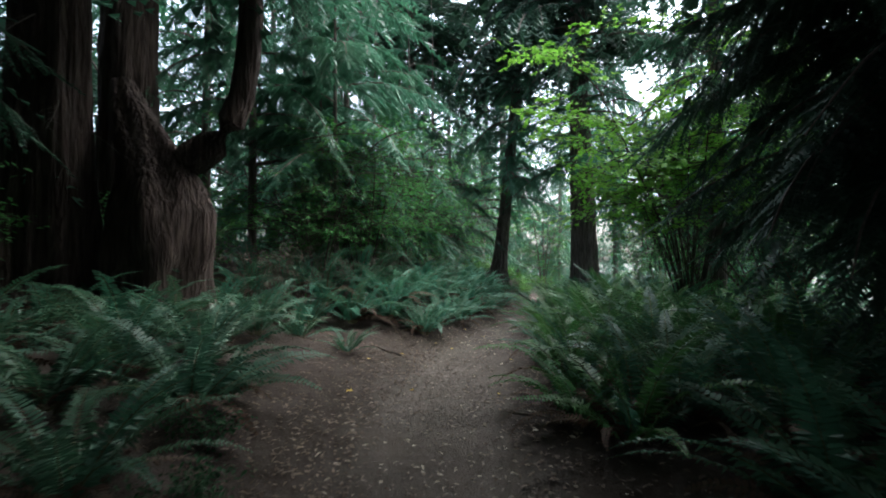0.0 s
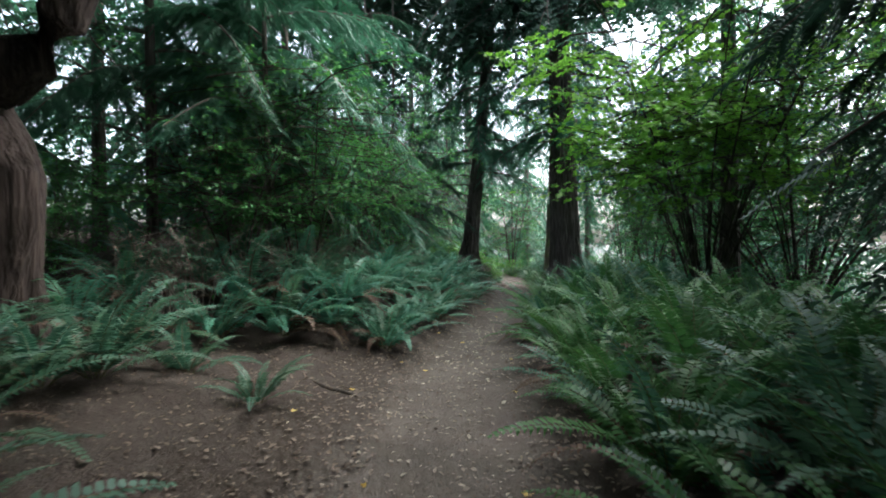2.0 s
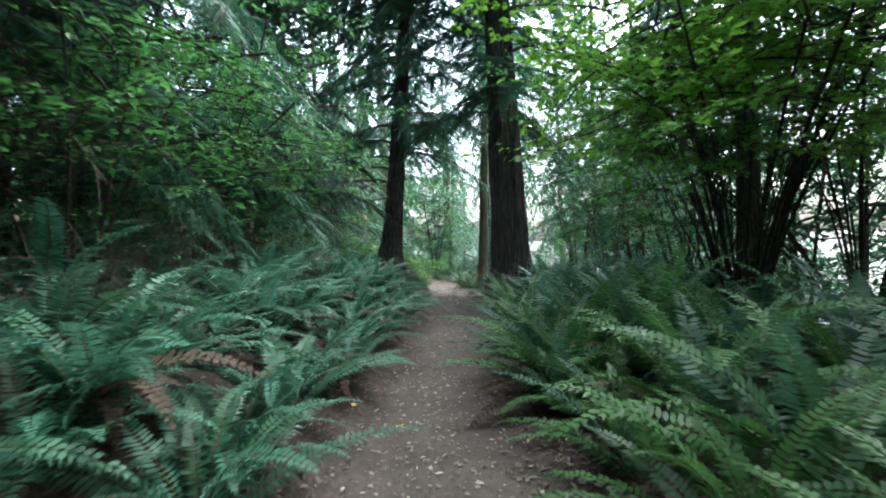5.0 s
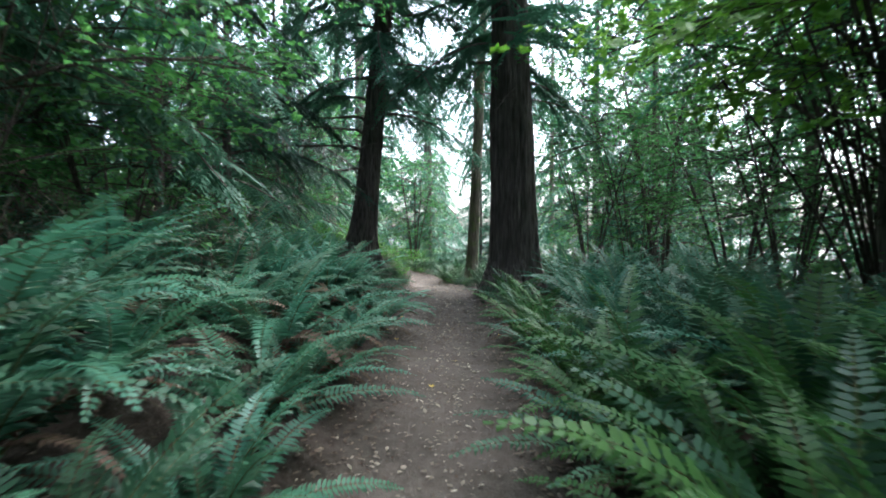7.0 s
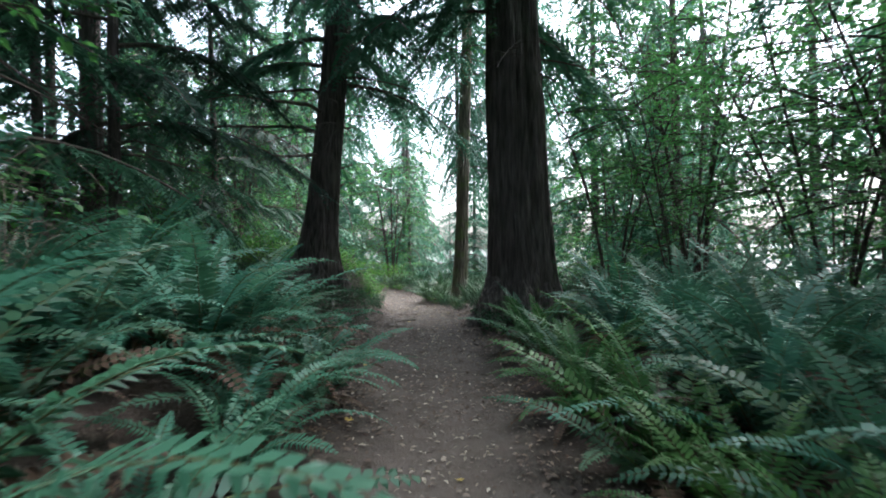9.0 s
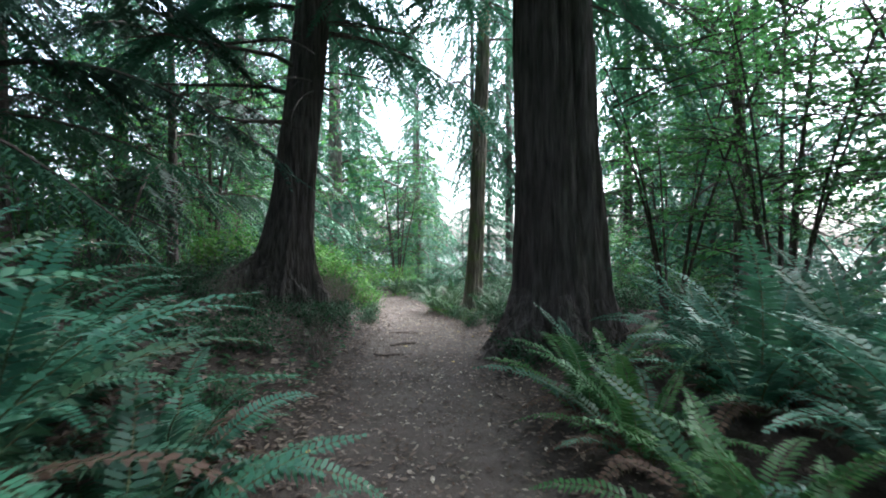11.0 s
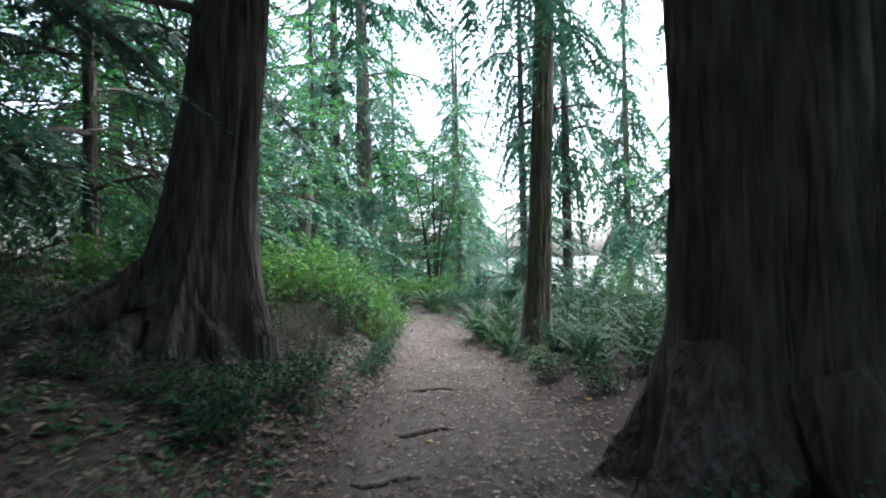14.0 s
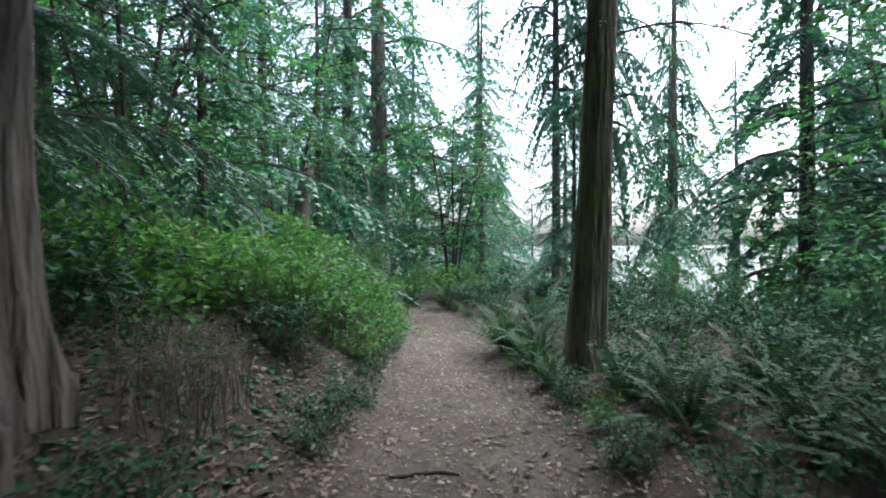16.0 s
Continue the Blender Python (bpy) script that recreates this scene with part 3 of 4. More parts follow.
conifer(7.7, 14.4, 0.46, 18, NEAR_BOUGHS, 22, 5, 11, 3.6, "straight dark trunk standing in a hazel thicket", (0, 0), M_BARK, 16, 0.3, 30, top=0.7)


def bent_cedar():
    """A squat burl at the base from which one limb sweeps out and up."""
    t = thing("bent_cedar", -4.1, 7.4, "dark cedar with a swollen base and one upswept limb", "tree")
    sh = Shape()
    pts = [Vector(c) for c in ((-0.1, 0, -0.3), (-0.06, 0, 0.2), (0.0, 0, 0.6), (0.06, 0, 1.0), (0.08, 0, 1.35), (0.02, 0, 1.7), (-0.08, 0.05, 2.0), (-0.3, 0.1, 2.4), (-0.55, 0.15, 2.9), (-0.7, 0.2, 3.4))]
    sh.tube(pts, [0.86, 0.74, 0.68, 0.7, 0.68, 0.58, 0.48, 0.38, 0.28, 0.14], 40, 0, lambda g, k: 1 + 0.1 * math.sin(5 * g + k * 0.6) + 0.06 * math.sin(9 * g - k))
    child("trunk", sh.mesh("trunk", [M_BARK_RED_SHADED], True), t)
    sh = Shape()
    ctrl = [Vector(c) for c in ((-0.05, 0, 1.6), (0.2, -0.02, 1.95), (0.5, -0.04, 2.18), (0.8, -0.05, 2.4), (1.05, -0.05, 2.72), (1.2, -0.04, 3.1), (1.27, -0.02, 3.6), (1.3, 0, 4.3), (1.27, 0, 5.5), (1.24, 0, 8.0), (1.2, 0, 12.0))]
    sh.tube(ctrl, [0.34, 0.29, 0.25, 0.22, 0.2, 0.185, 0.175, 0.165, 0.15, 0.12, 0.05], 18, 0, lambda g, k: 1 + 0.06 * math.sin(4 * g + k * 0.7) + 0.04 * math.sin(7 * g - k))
    child("limb", sh.mesh("limb", [M_BARK_RED_SHADED], True), t)
    rng = random.Random(9)
    for k in range(14):
        p = ctrl[8].lerp(ctrl[10], rng.random())
        z = rng.uniform(0.9, 1.7)
        child("bough", rng.choice(DARK_BOUGHS), t, pose(p.x, p.y, p.z, 0, rng.uniform(-8, 16), rng.uniform(0, 360)) @ Matrix.Diagonal((z, z, z, 1)))


bent_cedar()

# hemlocks on the slope beside the trail
for k, (x, y, d, h, low, r) in enumerate([(-2.5, 12.0, 0.14, 10, 2.0, 3.0), (-3.3, 13.9, 0.14, 9, 1.8, 3.0), (-2.2, 16.4, 0.18, 11, 1.8, 3.4), (-1.3, 19.6, 0.18, 12, 1.6, 3.4),
                                          (-1.9, 23.2, 0.2, 12, 1.4, 3.0), (0.4, 26.8, 0.2, 12, 1.3, 3.4), (-0.5, 21.9, 0.2, 12, 1.7, 3.0)]):
    conifer(x, y, d, h, (FINE_BOUGHS, FINE_BOUGHS, NEAR_BOUGHS, NEAR_BOUGHS, NEAR_BOUGHS, DARK_BOUGHS, DARK_BOUGHS)[k], 24, low, h - 0.6, r, "young hemlock with drooping feathery boughs", (0, 0), M_BARK, 40 + k, 0.2, 8, "hemlocks on the slope", bare=14, bare_low=0.6)
# those beside and behind the start are unseen, added for their shade
for k, (x, y, d, h, low, w) in enumerate([(-6.5, 14, 0.3, 15, 3, 0.6), (-5.0, 18.5, 0.3, 15, 3, 0.6), (-4.6, 23.0, 0.3, 15, 1, 0.7), (-3.5, 28.5, 0.3, 15, 1, 1.0), (1.2, 32.4, 0.22, 13, 1, 0.8),
                                          (-8.6, 4.0, 0.4, 17, 1, 1.0), (-8.6, 7.8, 0.4, 17, 1, 1.1), (-9.5, 12.0, 0.4, 17, 1, 1.1), (-7.2, 1.4, 0.4, 18, 1, 1.1), (-7, 21, 0.4, 17, 1, 1.1), (-6.5, 26, 0.4, 17, 1, 1.1), (-2.2, 33.5, 0.4, 17, 1, 1.0),
                                          (-9.5, -1, 0.5, 18, 1, 1.1), (-5, -6, 0.5, 18, 1, 1.1), (6, -7, 0.5, 18, 1, 1.1), (11, -3, 0.5, 18, 1, 1.1)]):
    far_conifer(x, y, d, h, low, w, "shaded hemlock deeper in the wood", M_BARK, 140 + k, "hemlocks deeper in the wood")

# open stand towards the lake
for k, (x, y, d, h, low, w, mt) in enumerate([(5.4, 46.0, 1.0, 30, 3, 1.3, 2), (4.0, 47.5, 0.8, 28, 3, 1.3, 0), (13.3, 58, 0.8, 27, 0, 1.6, 0), (17.5, 41, 0.5, 24, 5, 0.6, 1), (12.6, 37.5, 0.42, 24, 5, 0.6, 0),
                                              (10.6, 37.0, 0.3, 22, 5, 0.55, 0), (15.3, 32.4, 0.45, 20, 0, 0.9, 0), (19, 30, 0.45, 20, 0, 1.0, 0), (10.2, 45, 0.25, 10, 0, 0.8, 0), (22, 48, 0.5, 22, 0, 1.0, 0),
                                              (0.5, 44, 0.6, 22, 1, 1.1, 0), (-4, 40, 0.6, 24, 1, 1.2, 0), (-9, 33, 0.6, 24, 1, 1.2, 0), (-10, 24, 0.6, 24, 1, 1.2, 0), (-11, 17, 0.6, 24, 1, 1.2, 0), 
                                              (12.8, 25, 0.35, 16, 1, 0.8, 0), (13.5, 20, 0.4, 17, 1, 0.9, 0), (12.5, 14.5, 0.4, 17, 3, 0.9, 0), (12.0, 9.0, 0.4, 17, 3, 0.9, 0), (11.5, 3.5, 0.4, 17, 1, 0.9, 0),
                                              (17, 24, 0.4, 17, 1, 1.0, 0), (20.5, 34.5, 0.5, 22, 0, 1.0, 0), (24, 39, 0.5, 22, 0, 1.1, 0), (15.0, 28.0, 0.3, 13, 0, 0.8, 0), (17, 16, 0.4, 17, 3, 0.9, 0), (16, 8, 0.4, 17, 1, 1.0, 0), (2.5, 56, 0.6, 24, 0, 1.3, 0), (8.5, 58, 0.6, 24, 0, 1.2, 0), (20, 58, 0.6, 24, 0, 1.2, 0),
                                              (-2, 52, 0.6, 24, 1, 1.2, 0), (9.6, 33.5, 0.16, 6, 1, 0.6, 0), (28, 50, 0.6, 24, 1, 1.2, 0), (11.5, 50, 0.4, 20, 3, 1.0, 0), (3.0, 39.5, 0.3, 14, 1, 0.8, 0), (-8, 70, 0.7, 26, 1, 1.5, 0), (-1, 68, 0.7, 26, 0, 1.5, 0), (4.5, 72, 0.7, 26, 0, 1.4, 0), (9, 69, 0.7, 26, 0, 1.2, 0), (18, 68, 0.7, 26, 0, 1.4, 0), (22.5, 72, 0.7, 26, 1, 1.4, 0), (41, 66, 0.7, 26, 1, 1.5, 0), (33, 44, 0.6, 22, 1, 1.2, 0)]):
    far_conifer(x, y, d, h, low, w, "distant conifer against the pale sky", (M_BARK, M_BARK_MOSS, M_BARK_GREY)[mt], 70 + k, "conifers towards the lake")


def hazel(x, y, stems, height, boughs, per, label, seed, spread=0.45, thick=0.035, category="shrub", reach=1.0, first=0.45, bias=(0, 0)):
    """A clump of thin stems that fan out, with leafy branches on the upper part."""
    rng = random.Random(seed)
    t = thing("broadleaf_tree" if category == "tree" else "hazel_clump", x, y, label, category)
    for k in range(stems):
        a = k * 2.4 + rng.uniform(-0.4, 0.4)
        out = spread * rng.uniform(0.35, 1.1)
        hh = height * rng.uniform(0.7, 1.1)
        dx, dy = math.cos(a) * out + bias[0], math.sin(a) * out + bias[1]
        wob = rng.uniform(0, 6)
        pts = [Vector((dx * hh * s ** 1.4 + 0.15 * math.cos(a) + 0.09 * math.sin(5 * s + wob) * s, dy * hh * s ** 1.4 + 0.15 * math.sin(a), hh * (s - 0.15 * out * s * s) - 0.1 * (s == 0)))
               for s in [j / 9 for j in range(10)]]
        sh = Shape()
        r = thick * rng.uniform(0.5, 1.3)
        sh.tube(pts, [r * (1 - 0.75 * j / 9) for j in range(10)], 6)
        for j in range(5):
            p = pts[rng.randint(3, 8)]
            d = Vector((rng.uniform(-1, 1), rng.uniform(-1, 1), rng.uniform(0.2, 1.2))).normalized() * rng.uniform(0.5, 1.2)
            sh.tube([p, p + d * 0.5 + Vector((0, 0, 0.04)), p + d], [r * 0.35, r * 0.25, r * 0.1], 4)
        stem = child("stem", sh.mesh("stem", [M_STEM], True), t)
        for j in range(per):
            p = pts[min(9, int(10 * (first + (1 - first) * (j + rng.random()) / per)))]
            z = rng.uniform(0.7, 1.2) * reach
            child("leafy_branch", rng.choice(boughs), stem, pose(p.x, p.y, p.z, rng.uniform(-15, 15), rng.uniform(-20, 15), rng.uniform(0, 360)) @ Matrix.Diagonal((z, z, z, 1)))
    return t


hazel(6.2, 13.0, 14, 6.4, MAPLE_BOUGHS, 10, "vine maple with bright yellow-green leaves", 1, 0.42, 0.035, "tree", 1.0, 0.5, (-0.12, -0.14))
hazel(6.9, 13.9, 20, 5.6, HAZEL_BOUGHS, 2, "hazel clump of many thin bare stems", 2, 0.5, 0.026, first=0.72)
hazel(8.4, 13.0, 18, 5.6, HAZEL_BOUGHS, 3, "hazel clump of arching bare stems", 3, 0.75, 0.038, first=0.65)
hazel(8.8, 22.7, 7, 6.4, HAZEL_BOUGHS, 8, "leafy hazel beside the lake bank", 4, 0.4, 0.03, first=0.35)
hazel(9.6, 18.5, 9, 7.0, HAZEL_BOUGHS, 12, "leafy hazel beside the lake bank", 5, 0.5, 0.03, first=0.3)
hazel(8.6, 16.6, 9, 6.2, HAZEL_BOUGHS, 14, "leafy hazel beside the lake bank", 21, 0.45, 0.03, first=0.3)
hazel(8.7, 20.6, 7, 6.2, HAZEL_BOUGHS, 8, "leafy hazel beside the lake bank", 22, 0.4, 0.03, first=0.3)
hazel(9.2, 9.6, 9, 5.4, HAZEL_BOUGHS, 8, "leafy hazel beside the lake bank", 7, 0.5, 0.03, first=0.3)
for k, (x, y, h) in enumerate([(13.8, 28.5, 8), (11.0, 22.5, 9), (11.2, 16.5, 9), (10.6, 12.0, 9), (2.2, 37.0, 9), (7.6, 39.0, 7), (-1.5, 36.0, 10), (0.6, 30.4, 7)]):
    hazel(x, y, 5, h, HAZEL_BOUGHS, 13, "slender alder with airy green leaves", 30 + k, 0.22, 0.05, "tree", 1.5, 0.25)
hazel(-1.9, 11.9, 8, 3.9, HAZEL_BOUGHS, 8, "leafy young hazel on the slope", 10, 0.4, 0.02, first=0.3)
hazel(-2.6, 10.6, 6, 3.2, HAZEL_BOUGHS, 6, "leafy young hazel on the slope", 12, 0.4, 0.018, first=0.3)
hazel(-1.0, 16.2, 7, 3.8, HAZEL_BOUGHS, 7, "leafy young hazel on the slope", 13, 0.4, 0.02, first=0.3)
hazel(-1.4, 14.2, 6, 3.6, HAZEL_BOUGHS, 6, "leafy young hazel on the slope", 8, 0.35, 0.02, first=0.35)
hazel(-0.6, 26.0, 6, 3.4, HAZEL_BOUGHS, 6, "leafy young hazel on the slope", 9, 0.4, 0.02, first=0.3)


# ---- shrubs ----
def shrub_mesh(name, seed, material, stems, height, width, leaves, size):
    """Arching canes and the leaves along them, down to the ground: two meshes."""
    rng = random.Random(seed)
    wood, green = Shape(), Shape()
    for k in range(stems):
        a = k * 2.4 + rng.uniform(-0.3, 0.3)
        r, hh = width * rng.uniform(0.25, 1.15), height * rng.uniform(0.35, 1.05)
        x0, y0 = rng.uniform(-0.5, 0.5) * width, rng.uniform(-0.5, 0.5) * width
        pts = [Vector((x0 + math.cos(a) * r * s ** 1.3, y0 + math.sin(a) * r * s ** 1.3, hh * math.sin(s * 2.0) - 0.05 * (s == 0))) for s in (0, 0.25, 0.5, 0.75, 1.0)]
        wood.tube(pts, [0.007, 0.006, 0.005, 0.004, 0.002], 3)
        for j in range(leaves // stems):
            f = 4 * (0.02 + 0.98 * rng.random())
            p = pts[min(int(f), 3)].lerp(pts[min(int(f), 3) + 1], f - min(int(f), 3))
            off = Vector((rng.uniform(-1, 1), rng.uniform(-1, 1), rng.uniform(-0.5, 0.6))) * (0.12 * width + 0.06)
            d = Vector((rng.uniform(-1, 1), rng.uniform(-1, 1), rng.uniform(-0.7, 0.15))).normalized()
            up = Vector((rng.uniform(-0.5, 0.5), rng.uniform(-0.5, 0.5), 1)).normalized()
            leaf(green, p + off, d, up, size * rng.uniform(0.55, 1.3), 0)
    return wood.mesh("cane_tangle", [M_TWIG]), green.mesh("foliage", [material])


BRAMBLES = [shrub_mesh("bramble", k, M_BERRY, 22, 0.8, 0.7, 700, 0.088) for k in range(3)]
SALALS = [shrub_mesh("salal", 10 + k, M_IVY, 18, 0.7, 0.62, 620, 0.085) for k in range(3)]
THICKETS = [shrub_mesh("thicket", 20 + k, M_HAZEL, 20, 1.9, 1.0, 1100, 0.09) for k in range(3)]


def twig_mesh(seed, canes, height, width):
    """Tangled dead canes with side twigs, and the few dull leaves left on them."""
    rng = random.Random(seed)
    wood, green = Shape(), Shape()
    for k in range(canes):
        a = rng.uniform(0, 6.28)
        r, hh = width * rng.uniform(0.3, 1.3), height * rng.uniform(0.4, 1.1)
        x0, y0 = rng.uniform(-0.7, 0.7) * width, rng.uniform(-0.7, 0.7) * width
        pts = [Vector((x0 + math.cos(a + 0.3 * s) * r * s ** 1.3, y0 + math.sin(a + 0.3 * s) * r * s ** 1.3, hh * math.sin(s * 2.1) - 0.05 * (s == 0))) for s in (0, 0.25, 0.5, 0.75, 1.0)]
        wood.tube(pts, [0.006, 0.005, 0.004, 0.003, 0.0015], 3)
        for j in range(5):
            o = pts[rng.randint(1, 3)].lerp(pts[4], rng.random() * 0.6)
            d = Vector((rng.uniform(-1, 1), rng.uniform(-1, 1), rng.uniform(-0.6, 0.7))).normalized() * rng.uniform(0.12, 0.4)
            wood.tube([o, o + d * 0.5, o + d + Vector((0, 0, -0.05))], [0.003, 0.002, 0.001], 3)
            if rng.random() < 0.45:
                leaf(green, o + d, d.normalized(), Vector((rng.uniform(-0.5, 0.5), rng.uniform(-0.5, 0.5), 1)).normalized(), rng.uniform(0.03, 0.07), rng.choice((0, 0, 1)))
    return wood.mesh("cane_tangle", [M_DEADWOOD]), green.mesh("foliage", [M_HAZEL, M_LITTER])


TWIGGY = [twig_mesh(k, 46, 1.0, 0.7) for k in range(3)]


def shrub(x, y, kinds, size, name, label, seed, group):
    rng = random.Random(seed)
    t = thing(name, x, y, label, "shrub", group, rng.uniform(0, 360), 0.02)
    stems, leaves = rng.choice(kinds)
    m = Matrix.Diagonal((size, size, size * rng.uniform(0.85, 1.15), 1))
    child("cane_tangle", stems, t, m)
    child("foliage", leaves, t, m)

# ---- sword ferns ----
def fern(x, y, size, fronds, seed, group="sword ferns beside the trail", dead=6, label="sword fern clump with long arching green fronds", lift=1.0, kinds=FRONDS):
    rng = random.Random(seed)
    t = thing("sword_fern", x, y, label, "fern", group, 0, 0.03)
    for k in range(fronds):
        a = k * 137.5 + rng.uniform(-20, 20)
        inner = (k + 0.5) / fronds
        s = size * rng.uniform(0.75, 1.1)
        child("frond", rng.choice(kinds), t, pose(0.05 * math.cos(radians(a)), 0.05 * math.sin(radians(a)), 0.02, rng.uniform(-18, 18), -(8 + 52 * inner * lift + rng.uniform(-8, 8)), a)
              @ Matrix.Diagonal((s, s, s, 1)))
    for k in range(dead):
        s = size * rng.uniform(0.6, 0.9)
        child("dead_frond", rng.choice(DEAD_FRONDS), t, pose(0, 0, 0.03, rng.uniform(-25, 25), rng.uniform(-22, 10), rng.uniform(0, 360)) @ Matrix.Diagonal((s, s, s, 1)))


def scatter(seed, count, y0, y1, d0, d1, gap, skip=None):
    """Places along the trail, d metres to its right (minus: left), at least gap apart."""
    rng = random.Random(seed)
    out = []
    for _ in range(count * 40):
        y, d = rng.uniform(y0, y1), rng.uniform(d0, d1)
        x = float(trail_x(y)) + d
        if (skip and skip(x, y, d)) or any((x - a) ** 2 + (y - b) ** 2 < gap * gap for a, b in out):
            continue
        out.append((x, y))
        if len(out) >= count:
            break
    return out


def clearing(x, y, d):
    return (4.6 < y < 8.9 and -2.5 < d < 0) or (x + 5) ** 2 + (y - 9) ** 2 < 1.5


def edge_row(seed, y0, y1, d, step):
    """Clumps in a loose row along the trail."""
    rng = random.Random(seed)
    ys = np.arange(y0, y1, step)
    return [(float(trail_x(y)) + d * rng.uniform(0.92, 1.12), float(y) + rng.uniform(-0.15, 0.15)) for y in ys]


LEFT_ROW = edge_row(1, 9.3, 18.7, -1.12, 0.8) + edge_row(3, 9.5, 18.6, -1.85, 0.9)
RIGHT_ROW = edge_row(2, 3.6, 19.0, 1.22, 0.8)


def near_rows(x, y, d):
    return clearing(x, y, d) or (y > 18.9 and 0 < d < 2.4) or any((x - a) ** 2 + (y - b) ** 2 < 0.2 for a, b in LEFT_ROW + RIGHT_ROW)


for k, (x, y) in enumerate(LEFT_ROW):
    fern(x, y, random.Random(k).uniform(0.85, 1.15), 15, 800 + k, lift=0.7)
for k, (x, y) in enumerate(RIGHT_ROW):
    fern(x, y, random.Random(k).uniform(0.9, 1.25), 15, 900 + k, label="sword fern clump with yellowish green fronds", kinds=WARM_FRONDS)
for k, (x, y) in enumerate(scatter(1, 54, 1.5, 18.7, -4.6, -1.4, 0.72, near_rows)):
    near = x > trail_x(y) - 2.9
    fern(x, y, (1.25 if y > 9 else 1.0) + 0.3 * random.Random(k).random(), 14 if near else 11, 100 + k, lift=0.75, kinds=SHADED_FRONDS if y < 8 else FRONDS)
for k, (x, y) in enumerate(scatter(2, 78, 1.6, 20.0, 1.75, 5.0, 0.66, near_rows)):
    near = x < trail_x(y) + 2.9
    fern(x, y, 1.2 + 0.35 * random.Random(k).random(), 15 if near else 12, 300 + k, kinds=SHADED_FRONDS if y < 5 else WARM_FRONDS if y < 12 else FRONDS)
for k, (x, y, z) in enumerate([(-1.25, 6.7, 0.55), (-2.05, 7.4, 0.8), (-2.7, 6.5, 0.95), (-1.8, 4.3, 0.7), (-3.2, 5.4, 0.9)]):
    fern(x, y, z, 11, 740 + k, label="small dark sword fern in the clearing", lift=0.8, kinds=SHADED_FRONDS, dead=3)
for k, (x, y, z) in enumerate([(2.35, 11.1, 1.45), (2.9, 11.8, 1.5), (3.2, 10.9, 1.55), (2.7, 12.6, 1.4), (3.5, 12.2, 1.5)]):
    fern(x, y, z, 18, 720 + k, label="tall sword fern with stiff upright fronds", lift=1.12, kinds=WARM_FRONDS)
for k, (x, y, z) in enumerate([(1.0, 18.3, 1.35), (0.5, 17.5, 1.45), (1.45, 17.7, 1.2), (1.2, 16.8, 1.25), (0.2, 18.4, 1.4)]):
    fern(x, y, z, 20, 700 + k, label="large sword fern with broad arching fronds")
for k, (x, y, z) in enumerate([(6.35, 24.5, 0.75), (7.0, 24.2, 0.75), (6.9, 23.4, 0.7), (6.35, 28.6, 0.95), (6.6, 27.9, 0.9), (6.9, 28.9, 0.95), (6.3, 27.4, 0.7), (6.15, 26.4, 0.5), (6.5, 25.6, 0.6), (7.3, 26.0, 0.8), (7.4, 25.0, 0.8), (6.4, 33.8, 0.9), (5.6, 34.6, 0.9), (7.0, 34.4, 0.9), (4.6, 33.6, 0.8), (5.0, 35.2, 0.9), (4.5, 30.2, 0.7), (4.2, 28.6, 0.7)]):
    fern(x, y, z, 18, 600 + k, "small ferns towards the crest", 2, "small dark olive sword fern", 1.0, CREST_FRONDS)

for k, (x, y) in enumerate(scatter(3, 62, 24.6, 34.0, -3.8, -0.98, 0.46, lambda x, y, d: (y < 26.5 and d > -0.9 - 0.9 * (26.5 - y)) or (x - 2.5) ** 2 + (y - 23.4) ** 2 < 1.2)):
    shrub(x, y, BRAMBLES * 2 + SALALS if k % 3 else BRAMBLES, random.Random(k).uniform(0.62, 1.2) * (0.45 + 0.27 * min(abs(x - float(trail_x(y))), 3.0)), "bramble_bush", "bright green bramble bush beside the trail", k, "brambles past the leaning cedar")
for k, (x, y) in enumerate(scatter(4, 54, 23.2, 34, 1.25, 5.5, 0.56, lambda x, y, d: (x - 6.75) ** 2 + (y - 26.9) ** 2 < 0.4)):
    shrub(x, y, SALALS, random.Random(k).uniform(0.75, 1.1) * (0.42 + 0.14 * min(abs(x - float(trail_x(y))), 3.0)), "salal_bush", "dark glossy evergreen salal bush", k + 50, "salal under the lakeside trees")
for k, (x, y) in enumerate(scatter(5, 46, 35.5, 49, -6, 11, 1.25)):
    shrub(x, y, THICKETS + BRAMBLES, random.Random(k).uniform(0.75, 1.2), "leafy_bush", "soft green leafy bush beyond the crest", k + 90, "bushes beyond the crest")
for k, (x, y) in enumerate(scatter(6, 46, 0, 34, 5.2, 8.5, 1.15)):
    shrub(x, y, THICKETS, random.Random(k).uniform(0.5, 0.95), "leafy_bush", "green leafy bush on the lake bank", k + 130, "bushes on the lake bank")
for k, (x, y) in enumerate(scatter(7, 40, 2, 34, -8.5, -3.8, 1.2)):
    shrub(x, y, THICKETS, random.Random(k).uniform(0.7, 1.2), "leafy_bush", "shaded green bush among the hemlocks", k + 190, "bushes among the hemlocks")
for k, (x, y) in enumerate(scatter(8, 26, 17.5, 24, -3.6, -1.3, 0.55, lambda x, y, d: (x - 2.5) ** 2 + (y - 23.4) ** 2 < 0.5)):
    shrub(x, y, SALALS, random.Random(k).uniform(0.3, 0.5), "ivy_clump", "low dark ivy among dead leaves", k + 240, "ivy on the slope")
